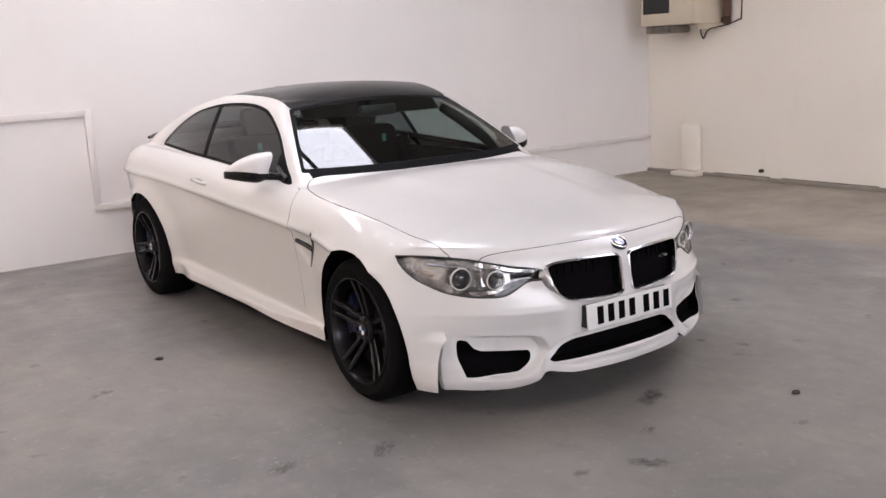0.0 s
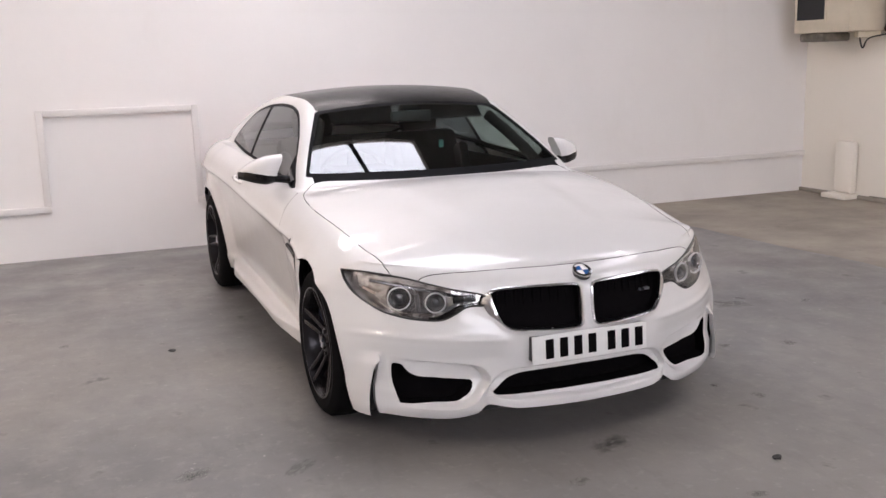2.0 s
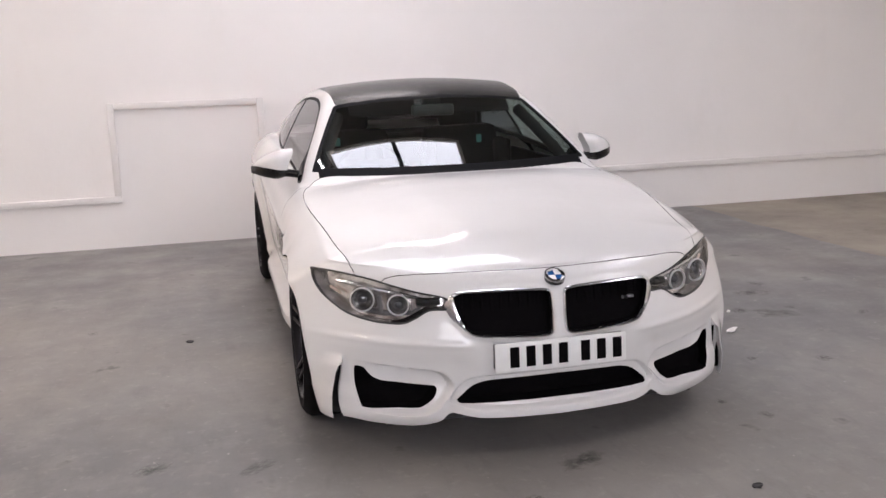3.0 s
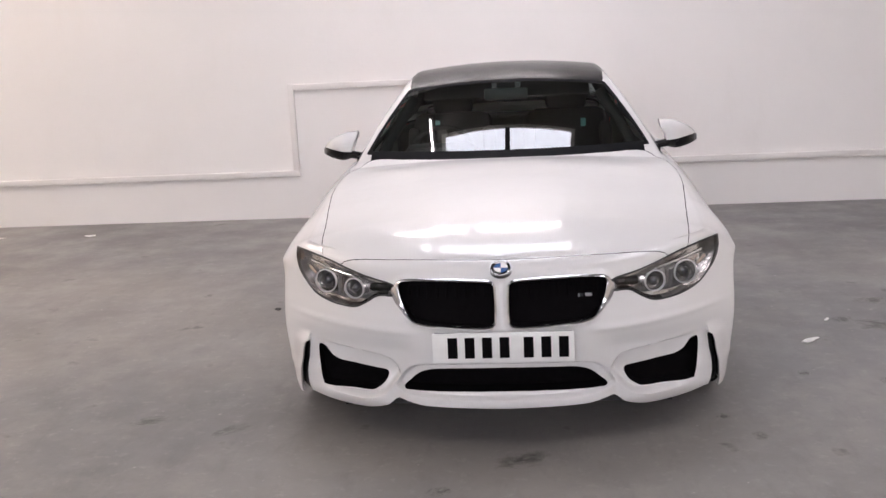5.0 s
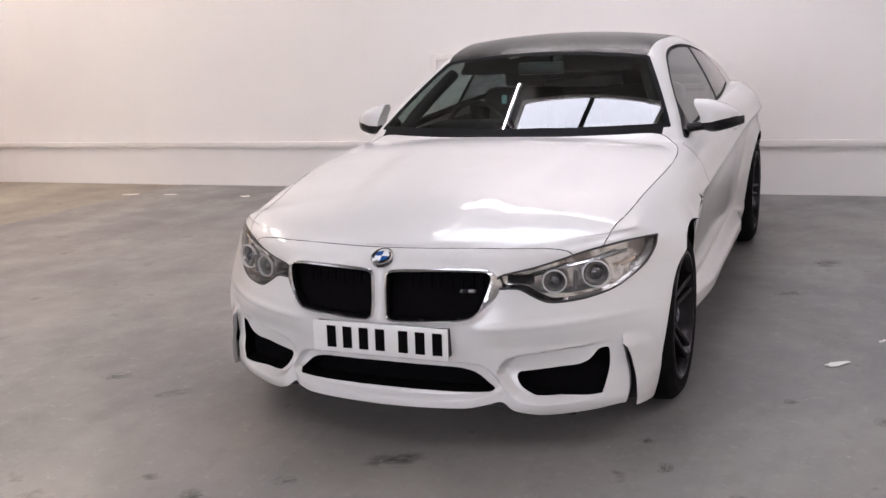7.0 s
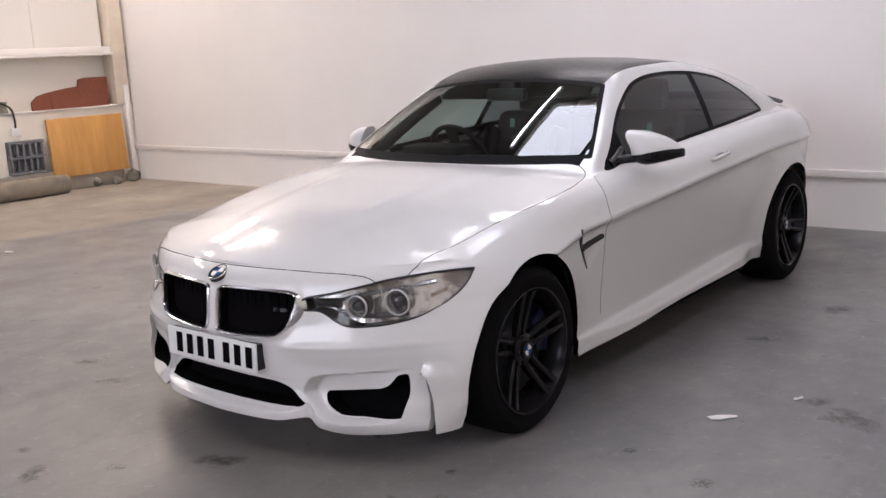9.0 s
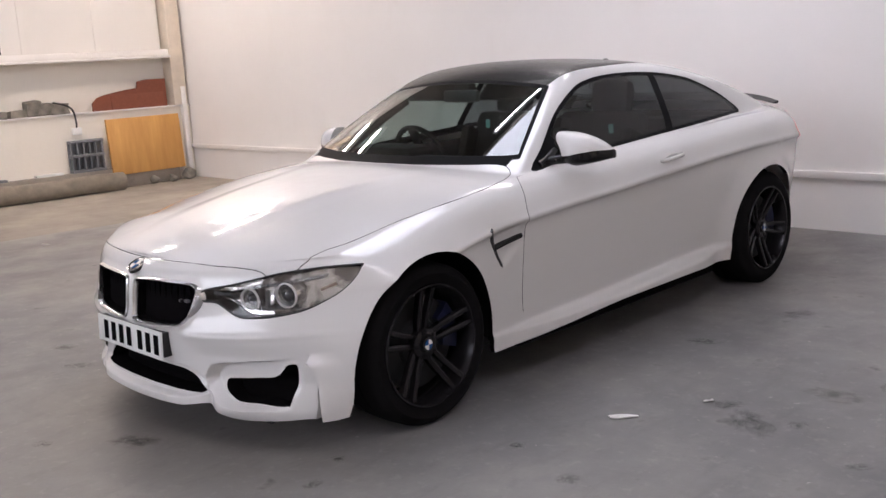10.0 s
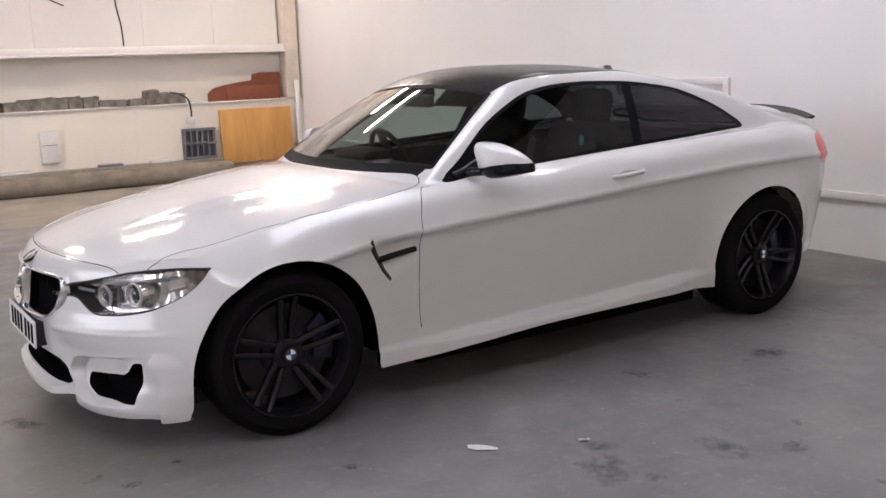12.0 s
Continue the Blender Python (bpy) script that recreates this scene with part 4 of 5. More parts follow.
def side_details(car):
    for s in (-1, 1):
        flip = Matrix.Scale(s, 4, (1, 0, 0))

        def on(y, z, out=0.0):
            return (float(width(np.array(y), np.array(z))) + out, y, z)
        # gill behind the front wheel
        part("side_gill", moved(tube([on(0.364, 0.735, -0.001), on(0.39, 0.68, -0.006), on(0.43, 0.605, -0.009), on(0.468, 0.555, -0.010)], 0.0125, 8), flip), BLACK, car)
        part("gill_bar", moved(tube([on(0.405, 0.648, -0.004), on(0.50, 0.660, 0.0), on(0.592, 0.672, -0.007)], 0.0135, 8), flip), SHELL, car)
        # handle with its cup
        hx = float(width(np.array(1.80), np.array(0.868)))
        h = tube([(hx - 0.012, 1.69, 0.862), (hx + 0.011, 1.715, 0.866), (hx + 0.016, 1.80, 0.872), (hx + 0.012, 1.885, 0.878), (hx - 0.012, 1.91, 0.880)], 0.0105, 10)
        cup = lathe([(-0.002, 0.0), (0.0005, 0.020), (0.002, 0.030)], 24)
        cup = moved(cup, Matrix.Translation((hx, 1.80, 0.866)) @ Matrix.Rotation(radians(12), 4, "Y") @ Matrix.Diagonal((1, 2.6, 0.9, 1)))
        part("handle_cup", moved(cup, flip), PAINT, car)
        part("door_handle", moved(h, flip), PAINT, car)
        # mirror
        cap = mirror_shell()
        low = carve(cap, lambda x, y, z: z - mirror_split(x))
        glassy = carve(cap, lambda x, y, z: mirror_back(x) - 0.006 - y)
        low_back = carve(low, lambda x, y, z: mirror_back(x) - 0.006 - y)
        join(glassy, low_back)
        mir = part("wing_mirror", moved(cap, flip), PAINT, car, "white wing mirror with a black lower shell", angle=55)
        part("lower_shell", moved(low, flip), SHELL, mir, angle=55)
        part("mirror_glass", moved(glassy, flip), CHROME, mir)
        part("arm", moved(tube([(0.755, 0.93, 0.945), (0.81, 0.965, 0.953), (0.87, 1.0, 0.958)], 0.021, 10), flip), SHELL, mir)
        part("base", moved(tube([(0.775, 0.865, 0.935), (0.765, 0.93, 0.95), (0.745, 1.02, 0.985)], 0.022, 10), flip), SHELL, mir)
    fin = bmesh.new()
    bmesh.ops.create_uvsphere(fin, u_segments=16, v_segments=10, radius=1.0)
    for v in fin.verts:
        v.co = Vector((v.co.x * 0.022, 2.48 + v.co.y * 0.075, 1.345 + max(0, v.co.z) * 0.05 * (0.55 + 0.45 * v.co.y)))
    part("aerial_fin", fin, GLOSSBLACK, car)
    # lip on the boot lid
    pts = [(x, 3.715 - 0.10 * x * x, 1.068 - 0.05 * abs(x / 0.55) ** 3) for x in np.linspace(-0.55, 0.55, 25)]
    lip = bmesh.new()
    prev = None
    for x, y, z in pts:
        row = [lip.verts.new((x, y + a, z + b)) for a, b in ((-0.045, -0.006), (-0.005, 0.005), (0.034, 0.019 - 0.012 * abs(x / 0.55) ** 4), (0.039, 0.014 - 0.012 * abs(x / 0.55) ** 4), (0.02, -0.01))]
        if prev:
            for i in range(5):
                lip.faces.new((prev[i], row[i], row[(i + 1) % 5], prev[(i + 1) % 5]))
        prev = row
    bmesh.ops.recalc_face_normals(lip, faces=lip.faces)
    part("boot_spoiler", lip, CARBON, car, "black carbon boot lip spoiler")


def underbody(car):
    part("underbody", box(-0.64, 0.64, -0.60, 3.45, 0.13, 0.20), BLACK, car, smooth=False)
    part("radiator_pack", box(-0.40, 0.40, -0.60, -0.50, 0.2, 0.66), MESH, car, smooth=False)
    for s in (-1, 1):
        for y, r in ((0.0, ARCH_F), (WHEELBASE, ARCH_R)):
            b = bmesh.new()
            arcs = []
            for x in (0.56, 0.80 if y else 0.855):
                arcs.append([b.verts.new((s * x, y + (r + 0.013) * math.cos(a), HUB + (r + 0.013) * math.sin(a))) for a in np.linspace(0.12 if y else -0.2, math.pi + 0.33, 33)])
            for i in range(32):
                b.faces.new((arcs[0][i], arcs[0][i + 1], arcs[1][i + 1], arcs[1][i]))
            b.faces.new(arcs[0])
            part("wheel_arch_liner", b, MESH, car, smooth=False)
    for s in (-1, 1):
        part("side_skirt", box(s * 0.72 - 0.105, s * 0.72 + 0.105, 0.62, 2.36, 0.145, 0.240, 0.012), MESH, car)


def cabin(car):
    part("dashboard", box(-0.70, 0.70, 0.80, 1.12, 0.70, 0.935, 0.04), DASH, car)
    part("instrument_hood", box(-0.55, -0.18, 0.96, 1.16, 0.92, 0.985, 0.03), DASH, car)
    part("cabin_floor", box(-0.74, 0.74, 0.9, 3.0, 0.24, 0.30), DASH, car, smooth=False)
    part("rear_bench", box(-0.62, 0.62, 2.35, 2.75, 0.35, 0.62, 0.05), LEATHER, car)
    part("bench_back", moved(box(-0.62, 0.62, -0.06, 0.06, 0.0, 0.50, 0.04), Matrix.Translation((0, 2.72, 0.55)) @ Matrix.Rotation(radians(-22), 4, "X")), LEATHER, car)
    part("parcel_shelf", box(-0.6, 0.6, 2.80, 3.12, 0.98, 1.0), DASH, car, smooth=False)
    part("rear_bulkhead", box(-0.72, 0.72, 3.06, 3.10, 0.25, 0.985), DASH, car, smooth=False)
    for s in (-1, 1):
        part("door_card", box(s * 0.755 - 0.015, s * 0.755 + 0.015, 0.78, 2.12, 0.30, 0.925, 0.012), DASH, car)
        part("quarter_card", box(s * 0.735 - 0.015, s * 0.735 + 0.015, 2.13, 3.05, 0.30, 0.97, 0.012), DASH, car)
    for s in (-1, 1):
        part("pillar_lining", tube([(s * 0.675, 0.86, 0.915), (s * 0.63, 1.0, 1.025), (s * 0.575, 1.14, 1.125), (s * 0.52, 1.28, 1.215)], 0.032, 10), DASH, car)
    wheel = bmesh.new()
    pts = [(0.185 * math.cos(a), 0.185 * math.sin(a), 0) for a in np.linspace(0, 2 * math.pi, 33)]
    m = Matrix.Translation((-0.36, 1.24, 0.90)) @ Matrix.Rotation(radians(-66), 4, "X")
    join(wheel, tube(pts, 0.015, 8))
    join(wheel, box(-0.18, 0.18, -0.03, 0.03, -0.012, 0.012, 0.006))
    join(wheel, box(-0.03, 0.03, -0.18, 0.0, -0.012, 0.012, 0.006))
    part("steering_wheel", moved(wheel, m), LEATHER, car)
    for s in (-1, 1):
        x = s * 0.36
        seat = part("seat", box(x - 0.26, x + 0.26, 1.35, 1.86, 0.34, 0.56, 0.06), LEATHER, car)
        part("seat_back", moved(box(-0.25, 0.25, -0.07, 0.07, 0.0, 0.62, 0.06), Matrix.Translation((x, 1.84, 0.50)) @ Matrix.Rotation(radians(-18), 4, "X")), LEATHER, seat)
        for e in (-1, 1):
            part("bolster", moved(box(e * 0.235 - 0.04, e * 0.235 + 0.04, -0.16, 0.02, 0.02, 0.50, 0.035), Matrix.Translation((x, 1.84, 0.50)) @ Matrix.Rotation(radians(-18), 4, "X")), LEATHER, seat)
        part("headrest", moved(box(-0.13, 0.13, -0.05, 0.05, 0.0, 0.19, 0.045), Matrix.Translation((x, 2.045, 1.075)) @ Matrix.Rotation(radians(-10), 4, "X")), LEATHER, seat)
        # small teal block in front of the seat back
        bx, bz = (0.46, 0.98) if s > 0 else (-0.45, 1.0)
        part("teal_tab", box(bx - 0.016, bx + 0.016, 1.894, 1.90, bz, bz + 0.05, 0.004), TEAL, seat)
    for s in (-1, 1):
        part("sun_visor", moved(box(-0.19, 0.19, -0.008, 0.008, -0.085, 0.085, 0.007), Matrix.Translation((s * 0.27, 1.30, 1.268)) @ Matrix.Rotation(radians(-50), 4, "X")), DASH, car)
    part("mirror_stalk", box(-0.05, 0.05, 1.20, 1.27, 1.245, 1.30, 0.012), DASH, car)
    part("interior_mirror", moved(box(-0.12, 0.12, -0.02, 0.02, -0.032, 0.032, 0.014), Matrix.Translation((0.0, 1.20, 1.235))), BLACK, car)


def wheels(car):
    def one(tread_width, radius):
        hw = tread_width / 2
        tyre = lathe([(-hw + 0.01, 0.242), (-hw, 0.262), (-hw - 0.004, 0.29), (-hw + 0.012, radius - 0.018), (-hw + 0.03, radius - 0.004), (-0.04, radius), (-0.035, radius - 0.007), (-0.028, radius), (0.028, radius), (0.035, radius - 0.007), (0.04, radius), (hw - 0.03, radius - 0.004), (hw - 0.012, radius - 0.018), (hw + 0.004, 0.29), (hw, 0.262), (hw - 0.010, 0.242)], 72)
        rim = lathe([(hw - 0.004, 0.250), (hw + 0.001, 0.2475), (hw + 0.001, 0.240), (hw - 0.012, 0.234), (hw - 0.03, 0.226), (0.0, 0.218), (-hw + 0.02, 0.226), (-hw + 0.004, 0.248)], 72)
        spokes = []
        for k in range(5):
            for off in (-1, 1):
                a = 2 * math.pi * k / 5 + math.radians(90)
                b = bmesh.new()
                rows = []
                for t in np.linspace(0, 1, 7):
                    r = 0.045 + t * 0.187
                    spread = off * (0.018 + 0.013 * t)
                    half = 0.0120 - 0.0005 * t
                    depth = hw - 0.052 + 0.048 * t ** 1.3
                    ring = []
                    for u, dz in ((-half, -0.03), (-half * 1.0, -0.004), (-half * 0.6, 0.0), (half * 0.6, 0.0), (half, -0.004), (half, -0.03)):
                        w = spread + u
                        ring.append(b.verts.new((depth + dz, r * math.cos(a) - w * math.sin(a), r * math.sin(a) + w * math.cos(a))))
                    rows.append(ring)
                for p, q in zip(rows, rows[1:]):
                    for i in range(5):
                        b.faces.new((p[i], p[i + 1], q[i + 1], q[i]))
                bmesh.ops.recalc_face_normals(b, faces=b.faces)
                spokes.append(b)
        hub = lathe([(hw - 0.08, 0.0), (hw - 0.08, 0.066), (hw - 0.042, 0.062), (hw - 0.036, 0.05), (hw - 0.036, 0.034), (hw - 0.03, 0.033), (hw - 0.03, 0.0)], 40)
        disc = lathe([(hw - 0.115, 0.0), (hw - 0.115, 0.19), (hw - 0.09, 0.19), (hw - 0.09, 0.105), (hw - 0.075, 0.095), (hw - 0.075, 0.0)], 60)
        return tyre, rim, disc, hw, spokes, hub

    for y, w, r, tx, rz in ((0.0, 0.255, 0.331, 0.789, 0.331), (WHEELBASE, 0.275, 0.338, 0.795, 0.338)):
        for s in (-1, 1):
            tyre, rim, disc, hw, spokes, hub = one(w, r)
            spin = radians(0 if y == 0 else 44)
            m = Matrix.Translation((s * tx, y, rz)) @ Matrix.Scale(s, 4, (1, 0, 0)) @ Matrix.Rotation(spin, 4, "X")
            fixed = Matrix.Translation((s * tx, y, rz)) @ Matrix.Scale(s, 4, (1, 0, 0))
            tread = part("wheel", moved(rim, m), ALLOY, car, "black five twin-spoke alloy wheel")
            for b in spokes:
                part("spoke", moved(b, m), ALLOY, tread)
            part("hub", moved(hub, m), ALLOY, tread)
            part("tyre", moved(tyre, m), RUBBER, tread)
            part("brake_disc", moved(disc, fixed), DISC, tread)
            cal = bmesh.new()
            rows = []
            for a in np.linspace(radians(-18), radians(42), 9):
                rows.append([cal.verts.new((x, rr * math.cos(a), rr * math.sin(a))) for x, rr in ((hw - 0.12, 0.115), (hw - 0.062, 0.12), (hw - 0.058, 0.16), (hw - 0.066, 0.205), (hw - 0.12, 0.208))])
            for p, q in zip(rows, rows[1:]):
                for i in range(5):
                    cal.faces.new((p[i], q[i], q[(i + 1) % 5], p[(i + 1) % 5]))
            cal.faces.new(rows[0])
            cal.faces.new(rows[-1][::-1])
            bmesh.ops.recalc_face_normals(cal, faces=cal.faces)
            part("brake_caliper", moved(cal, fixed), BLUE, tread, "blue brake caliper")
            cap = lathe([(hw - 0.032, 0.0), (hw - 0.032, 0.031), (hw - 0.026, 0.029), (hw - 0.025, 0.0)], 32)
            part("hub_cap", moved(cap, m), GLOSSBLACK, tread)
            for k in range(4):
                q = bmesh.new()
                mid = q.verts.new((hw - 0.0235, 0, 0))
                arc = [q.verts.new((hw - 0.0235, 0.021 * math.cos(t), 0.021 * math.sin(t))) for t in np.linspace(k * math.pi / 2, (k + 1) * math.pi / 2, 7)]
                for p0, p1 in zip(arc, arc[1:]):
                    q.faces.new((mid, p0, p1))
                part("cap_quarter", moved(q, m), EMBLUE if k % 2 else EMWHITE, tread)
            for k in range(5):
                a = 2 * math.pi * (k + 0.5) / 5
                bolt = moved(lathe([(0.0, 0.0), (0.0, 0.009), (0.014, 0.008), (0.014, 0.0)], 8), m @ Matrix.Translation((hw - 0.045, 0.052 * math.cos(a), 0.052 * math.sin(a))))
                part("wheel_bolt", bolt, ALLOY, tread)


build_car()


# ---- things along the walls ----
def heater():
    h = thing("wall_heater", "cream enamel box heater hung high on the wall", "heater", (5.60, 3.76, 1.715))
    part("casing", box(-0.26, 0.26, -0.38, 0.38, 0.0, 0.8, 0.015), CREAM, h)
    part("opening", box(-0.266, -0.22, -0.06, 0.33, 0.13, 0.66), BLACK, h, smooth=False)
    for a, b, c, d in ((-0.08, 0.35, 0.11, 0.13), (-0.08, 0.35, 0.66, 0.68), (-0.08, -0.06, 0.13, 0.66), (0.33, 0.35, 0.13, 0.66)):
        part("opening_rim", box(-0.275, -0.258, a, b, c, d), CREAM, h, smooth=False)
    part("outlet", box(-0.2, 0.16, 0.02, 0.36, -0.085, 0.0, 0.02), GREYBRICK, h)
    part("bracket", box(-0.1, 0.2, -0.34, -0.28, -0.06, 0.0, 0.006), CREAM, h)
    pipe = thing("flue_pipe", "dark brown flue pipe beside the heater", "pipe", (5.80, 3.30, 1.78))
    part("stub", tube([(0, 0, 0.0), (0, 0, 1.2)], 0.045, 14), plain("rusty_brown_pipe", (0.10, 0.05, 0.035), 0.6), pipe)
    part("elbow", tube([(0, 0, 0.0), (0, 0.02, -0.04), (0.06, 0.04, -0.05)], 0.05, 14), plain("rusty_brown_elbow", (0.08, 0.045, 0.03), 0.6), pipe)
    cable = thing("cable", "loose black cable hanging from the heater", "cable", (5.62, 3.5, 1.715))
    part("strand", tube(spline([(0, 0.02, 0.0), (0, 0.01, -0.09), (0.0, -0.03, -0.16), (0.02, -0.08, -0.07), (0.14, -0.2, -0.03), (0.2, -0.33, 0.02), (0.22, -0.36, 0.12), (0.22, -0.36, 1.0)], 6, False), 0.008, 6), CABLE, cable)
    tagged(part("baseboard", box(5.82, 5.859, WALL_D, 4.498, 0.0, 0.040, 0.008), CONCRETE), "low concrete fillet along the foot of the wall", "skirting", kind="structure")
    for a, b in ((-3.0, 1.2), (1.5, 2.6), (2.75, 3.5)):
        tagged(part("baseboard", box(5.842, 5.8595, a, b, 0.038, 0.050, 0.003), GREYBRICK), "dark line of dirt along the foot of the wall", "skirting", kind="structure")
    stub = thing("pipe_stub", "short dark capped pipe sticking out of the wall", "pipe", (5.855, 2.85, 0.11))
    part("stub", moved(lathe([(0.0, 0.0), (0.0, 0.020), (-0.045, 0.020), (-0.045, 0.0)], 14), Matrix.Identity(4)), CABLE, stub)
    lo = thing("boxed_pipe", "low white boxing in the corner by the floor", "boxing", (5.70, 3.80, 0.0))
    part("casing", box(0.06, 0.155, -0.13, 0.13, 0.05, 0.60, 0.04), WALLWARM, lo)
    part("plinth", box(-0.05, 0.16, -0.16, 0.18, 0.0, 0.05, 0.01), WALLWARM, lo)


heater()


def west_end():
    """The far bay: sheeted upper wall on a ledge, a shelf of rubble, low panel, kerb."""
    x = WALL_C
    tagged(part("wall_west", box(x - 0.5, x - 0.17, WALL_D, WALL_A, 0, CEIL), WALLWARM, smooth=False), "cream rear wall of a shallow bay", "wall", kind="structure")
    low = thing("low_wall", "low cream panelled wall with a shelf on top", "wall", (x, 0, 0), kind="structure")
    part("panel", box(-0.169, 0.0, WALL_D, WALL_A, 0.0, 0.975), WALLWARM, low, smooth=False)
    part("shelf", box(-0.169, 0.03, WALL_D, WALL_A, 0.976, 1.0, 0.006), RAILWHITE, low)
    part("sill", box(0.001, 0.12, WALL_D, 4.2, 0.0, 0.26, 0.015), CONCRETE, low)
    up = thing("upper_cladding", "white sheet cladding above a timber ledge", "cladding", (x, 0, 0), kind="structure")
    edges = [WALL_D, -5.6, -4.3, -2.95, -1.6, -0.3, 1.03, 2.36, 3.3, 4.22]
    for a, b in zip(edges, edges[1:]):
        part("sheet", box(-0.12, -0.10, a + 0.0015, b - 0.0015, 1.70, CEIL), SHEET, up, smooth=False)
    part("ledge", box(-0.169, 0.11, WALL_D, 4.24, 1.63, 1.66, 0.006), RAILWHITE, up)
    part("batten", box(-0.10, 0.06, WALL_D, 4.24, 1.661, 1.74, 0.008), RAILWHITE, up)
    post = thing("corner_post", "cream painted corner post", "post", (x, 4.36, 0))
    part("post", box(-0.165, 0.06, -0.11, 0.09, 1.001, CEIL, 0.012), plain("beige_post_paint", (0.68, 0.60, 0.50), 0.6, vary=0.1, scale=5), post)
    part("lower_post", box(0.002, 0.08, -0.003, 0.064, 0.0, 1.24, 0.012), WALLWHITE, post)
    # orange board leaning as the front of a cupboard
    bx = thing("orange_board", "orange chipboard panel standing on the kerb", "board", (x + 0.13, 3.74, 0.17))
    part("board", moved(box(-0.02, 0.02, -0.52, 0.52, 0.0, 0.72, 0.004), Matrix.Rotation(radians(-4), 4, "Y")), ORANGE, bx)
    cb = thing("brown_sheet", "ragged dark brown board pieces on the shelf", "board", (x + 0.01, 3.68, 1.0))
    b = bmesh.new()
    prof = [(-0.55, 0.0), (-0.55, 0.10), (-0.47, 0.17), (-0.36, 0.20), (-0.1, 0.24), (0.08, 0.26), (0.10, 0.34), (0.2, 0.36), (0.5, 0.36), (0.5, 0.0)]
    f = [[b.verts.new((dx, y, z)) for y, z in prof] for dx in (-0.05, -0.02)]
    b.faces.new(f[0])
    b.faces.new(f[1][::-1])
    for i in range(len(prof)):
        b.faces.new((f[0][i], f[0][(i + 1) % len(prof)], f[1][(i + 1) % len(prof)], f[1][i]))
    bmesh.ops.recalc_face_normals(b, faces=b.faces)
    part("sheet", b, BROWN, cb, smooth=False)
    part("sheet", moved(box(-0.015, 0.0, -0.3, 0.46, 0.0, 0.21, 0.003), Matrix.Rotation(radians(-6), 4, "Y")), BROWN, cb)
    # rubble on the shelf
    rng = random.Random(11)
    y = -2.6
    while y < 2.75:
        w, h, d = rng.uniform(0.16, 0.34), rng.uniform(0.07, 0.15), rng.uniform(0.12, 0.2)
        bm = box(-d / 2, d / 2, -w / 2, w / 2, 0, h)
        bmesh.ops.subdivide_edges(bm, edges=bm.edges[:], cuts=3, use_grid_fill=True)
        off = Vector((rng.uniform(0, 50), rng.uniform(0, 50), 3))
        for v in bm.verts:
            n = noise.noise_vector(v.co * 7 + off)
            v.co += n * 0.022
            v.co.z = max(0.0, v.co.z)
            v.co.y += v.co.z * 0.3 * n.x
        rb = thing("broken_block", "broken grey block lying on the shelf", "rubble", (x - 0.06, y + w / 2, 1.0), "rubble on the shelf")
        rb.rotation_euler = (rng.uniform(-0.04, 0.04), 0, rng.uniform(-0.4, 0.4))
        part("lump", bm, GREYBRICK, rb, angle=25)
        y += w + rng.uniform(0.0, 0.05)
    for y0, z0, hh in ((2.36, 1.0, 0.19), (2.52, 1.0, 0.15)):
        rb = thing("broken_block", "tall grey lump standing on the shelf", "rubble", (x - 0.03, y0, z0), "rubble on the shelf")
        bm = box(-0.07, 0.07, -0.09, 0.09, 0, hh, 0.02)
        for v in bm.verts:
            v.co += noise.noise_vector(v.co * 9 + Vector((y0, 0, 0))) * 0.03
            v.co.z = max(0, v.co.z)
        part("lump", bm, GREYBRICK, rb, angle=25)
    # grey crate of hollow blocks
    cr = thing("plastic_crate", "grey slatted plastic crate standing on the sill", "crate", (x + 0.12, 2.93, 0.26))
    part("back", box(-0.10, -0.08, -0.22, 0.22, 0.0, 0.40), BLOCK, cr, smooth=False)
    for zz in (0.0, 0.19, 0.37):
        part("rail", box(-0.08, 0.0, -0.22, 0.22, zz, zz + 0.035, 0.005), BLOCK, cr)
    for k in range(6):
        yy = -0.215 + 0.08 * k
        part("slat", box(-0.05, -0.004, yy, yy + 0.022, 0.03, 0.375, 0.004), BLOCK, cr)
    lead = thing("socket_lead", "black lead running down to a white socket", "socket", (x + 0.03, 2.86, 0.78))
    part("socket", box(-0.029, 0.02, -0.06, 0.06, -0.05, 0.04, 0.01), PLATEWHITE, lead)
    part("lead", tube(spline([(0.0, 0.0, 0.03), (0.01, 0.0, 0.12), (0.02, -0.03, 0.26), (0.01, -0.12, 0.33), (-0.03, -0.25, 0.37)], 6, False), 0.012, 6), CABLE, lead)
    sw = thing("white_unit", "white plastic unit fixed to the low wall", "unit", (x, 1.05, 0.36))
    part("casing", box(0.0, 0.07, -0.11, 0.11, 0.0, 0.40, 0.02), PLATEWHITE, sw)
    part("flap", box(0.07, 0.078, -0.09, 0.09, 0.22, 0.224), BLACK, sw, smooth=False)
    for y0, w, m in ((1.75, 0.30, BLOCK), (2.42, 0.34, PLATEWHITE), (0.55, 0.5, PLATEWHITE)):
        pl = thing("flat_offcut", "flat offcut lying on the low sill", "offcut", (x + 0.06, y0, 0.26))
        part("strip", box(-0.04, 0.05, -w / 2, w / 2, 0.0, 0.03, 0.006), m, pl)
    wire = thing("wall_cable", "thin dark cable hanging over the cladding", "cable", (x - 0.09, 2.07, 1.75))
    part("strand", tube(spline([(0.0, 0.03, 0.0), (0.0, 0.02, 0.25), (0.0, -0.03, 0.6), (0.0, -0.05, 1.4)], 5, False), 0.009, 6), CABLE, wire)
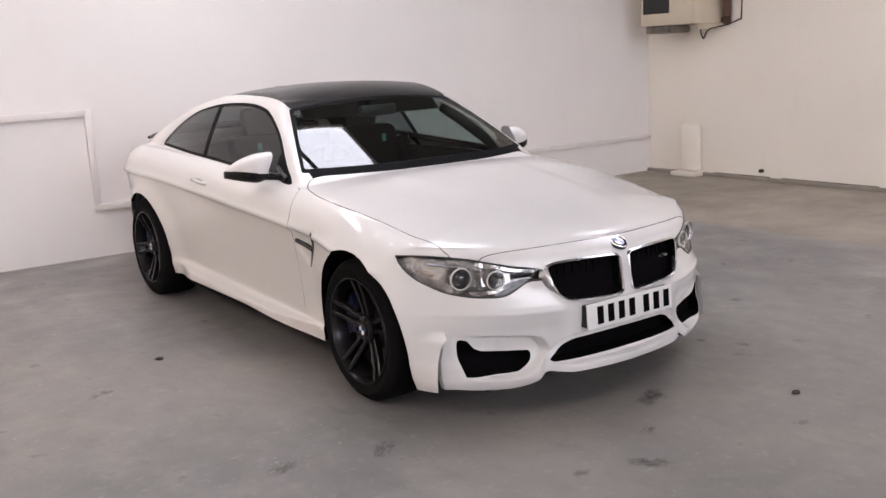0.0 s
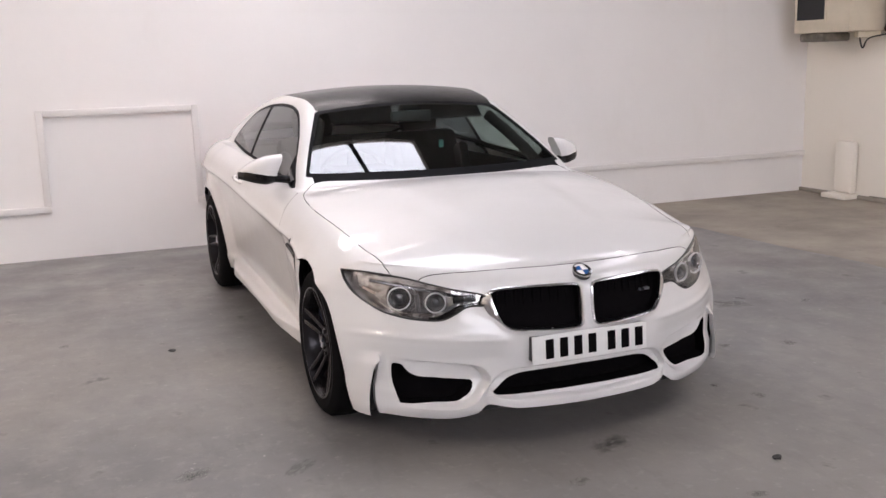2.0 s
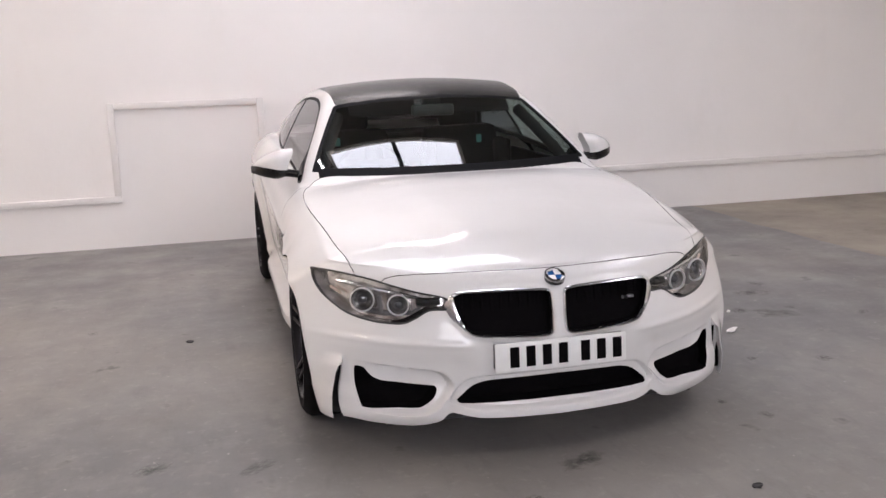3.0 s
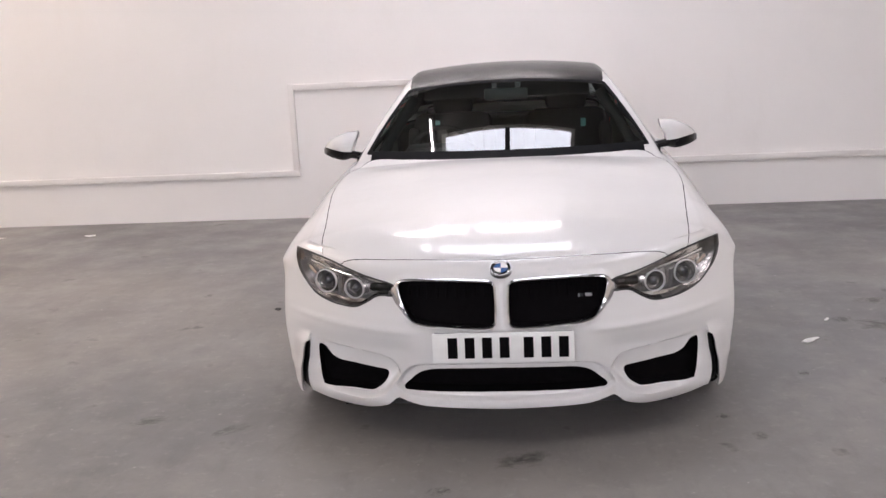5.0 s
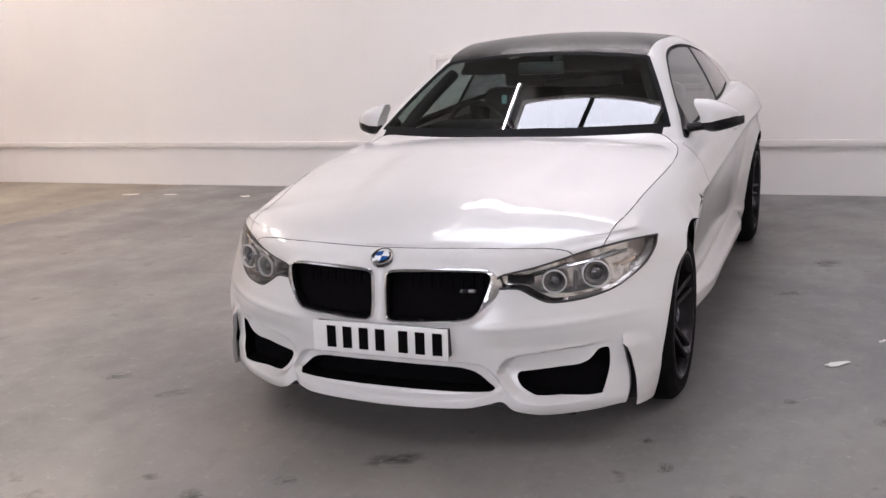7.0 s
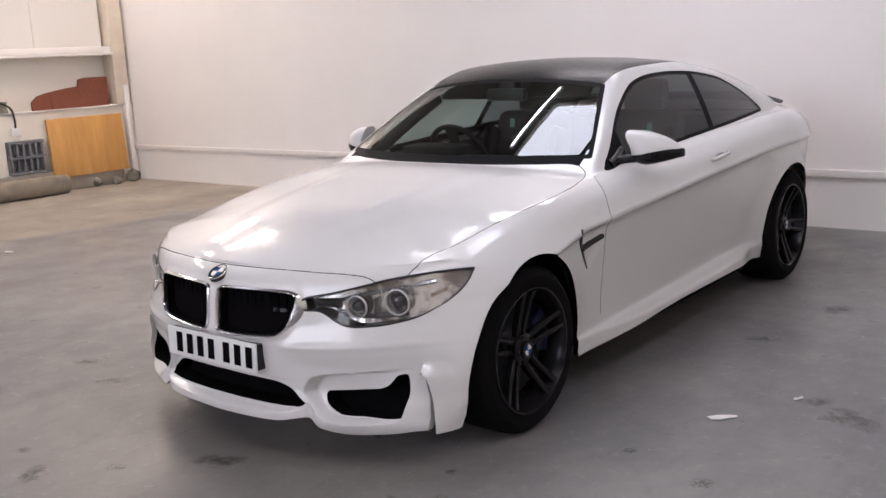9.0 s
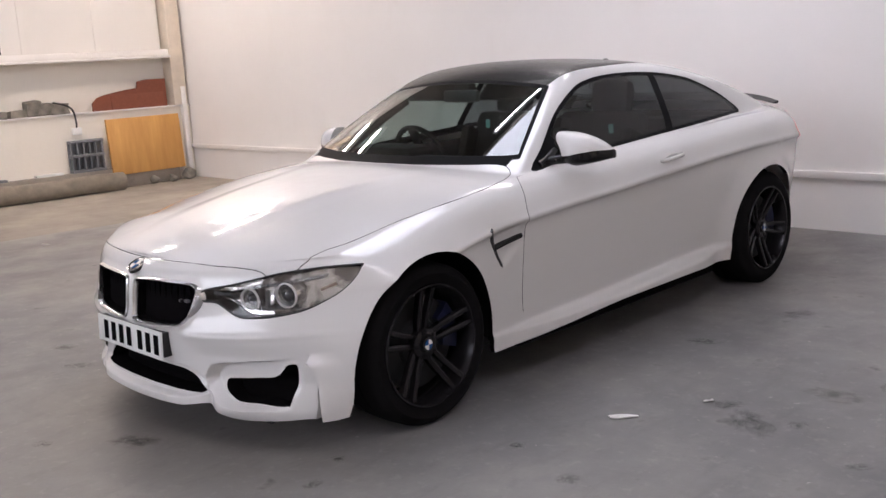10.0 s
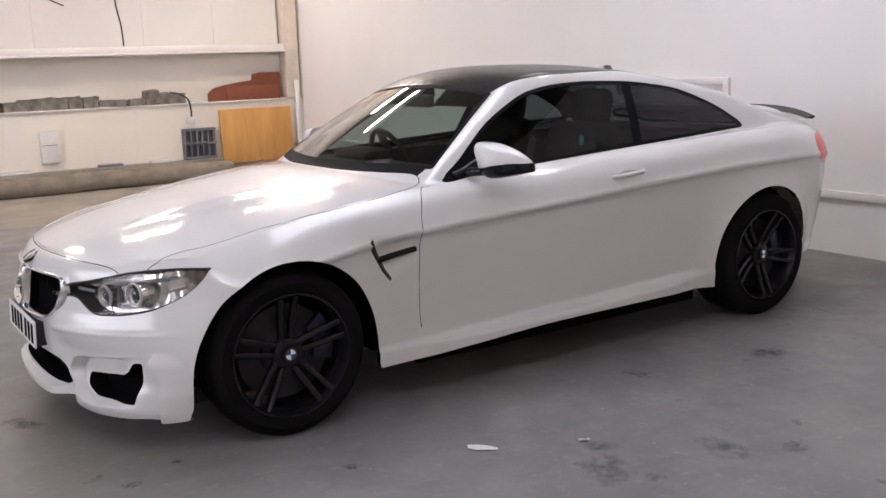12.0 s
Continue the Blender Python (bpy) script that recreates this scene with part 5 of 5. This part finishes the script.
    wire = thing("wall_cable", "loose dark cable slung across the cladding", "cable", (x - 0.09, 1.2, 2.25))
    part("strand", tube(spline([(0.0, 0.22, 0.0), (0.0, 0.0, 0.1), (0.0, -0.2, 0.24), (0.0, -0.6, 0.7)], 5, False), 0.008, 6), CABLE, wire)
    roll = thing("rolled_sheet", "long rolled grey-beige sheet lying on the floor", "roll", (x + 0.27, 0, 0))
    pts = [(0.012 * math.sin(3 * y) + 0.05 * step(2.0, 3.4, y), y, 0.115 + 0.006 * math.sin(5 * y)) for y in np.linspace(-6.0, 3.25, 60)]
    part("roll", tube(pts, 0.115, 20), plain("dusty_canvas", (0.25, 0.215, 0.17), 0.9, vary=0.25, scale=5, bump=0.4), roll, angle=60)
    ends = thing("stone_rubble", "dark broken stones in the corner", "rubble", (x + 0.1, 4.3, 0.0))
    for k, (dx, dy, r) in enumerate(((0.05, 0.0, 0.09), (0.12, -0.28, 0.06), (0.02, -0.5, 0.07))):
        bm = bmesh.new()
        bmesh.ops.create_icosphere(bm, subdivisions=2, radius=r)
        for v in bm.verts:
            v.co += noise.noise_vector(v.co * 12 + Vector((k, 0, 0))) * 0.03
            v.co.z = max(v.co.z + r * 0.7, 0)
            v.co += Vector((dx, dy, 0))
        part("stone", bm, GREYBRICK, ends, angle=25)


west_end()


def litter():
    rng = random.Random(3)

    def scrap(x, y, a, b, mat, name, label, cat, turn):
        t = thing(name, label, cat, (x, y, 0.0045))
        bm = bmesh.new()
        n = 10
        ring = [bm.verts.new((a * math.cos(2 * math.pi * k / n) * rng.uniform(0.75, 1.15), b * math.sin(2 * math.pi * k / n) * rng.uniform(0.7, 1.2), 0.004 + 0.006 * rng.random())) for k in range(n)]
        bm.faces.new(ring)
        r = bmesh.ops.extrude_face_region(bm, geom=bm.faces[:])
        bmesh.ops.translate(bm, vec=(0, 0, -0.004), verts=[g for g in r["geom"] if isinstance(g, bmesh.types.BMVert)])
        bmesh.ops.recalc_face_normals(bm, faces=bm.faces)
        part("scrap", bm, mat, t, smooth=False)
        t.rotation_euler = (0, 0, radians(turn))
    scrap(1.474, 0.49, 0.07, 0.021, LITTER, "paper_scrap", "torn white paper scrap on the floor", "paper", 42)
    scrap(1.65, 0.835, 0.024, 0.010, LITTER, "paper_scrap", "tiny white scrap on the floor", "paper", 60)
    for x, y, a in ((-4.65, 3.9, 0.08), (-3.78, 3.9, 0.05), (-5.1, 3.85, 0.10), (-4.9, 0.9, 0.05)):
        scrap(x, y, a, a * 0.4, LITTER, "paper_scrap", "white flake of paint or paper near the wall", "paper", 15)
    for x, y, a in ((0.555, -1.26, 0.022), (-1.413, 1.3, 0.026), (-1.5, -1.72, 0.012)):
        scrap(x, y, a, a * 0.7, CABLE, "dark_crumb", "small dark crumb of dirt on the floor", "dirt", 30)


def stains():
    """Dark oily patches soaked into the floor, each a thin uneven disc."""
    rng = random.Random(21)
    for x, y, r in ((0.06, -0.865, 0.11), (1.315, 0.02, 0.045), (1.90, 0.73, 0.15), (1.73, 0.85, 0.09), (2.04, 0.81, 0.06), (2.36, 0.58, 0.06), (2.02, 1.20, 0.12), (2.17, 1.40, 0.09), (1.64, -0.09, 0.06), (1.385, 2.24, 0.13), (1.22, 1.55, 0.08), (0.96, -0.67, 0.05), (0.86, -0.47, 0.04), (-1.14, -0.55, 0.08), (0.29, -1.475, 0.04), (-0.45, -1.33, 0.09), (-0.23, -1.12, 0.05), (-1.53, -0.44, 0.07), (-1.97, 1.67, 0.05)):
        bm = bmesh.new()
        n = 20
        bm.faces.new([bm.verts.new((math.cos(2 * math.pi * i / n), math.sin(2 * math.pi * i / n), 0.0)) for i in range(n)])
        st = tagged(part("oil_stain", bm, OIL, smooth=False), "dark oily stain on the grey floor", "stain", "oil stains", "stuff")
        st.location = (x, y, 0.0055)
        st.rotation_euler = (0, 0, rng.uniform(0, 3))
        st.scale = (r * rng.uniform(0.9, 1.5), r * rng.uniform(0.6, 0.95), 1)


litter()
stains()
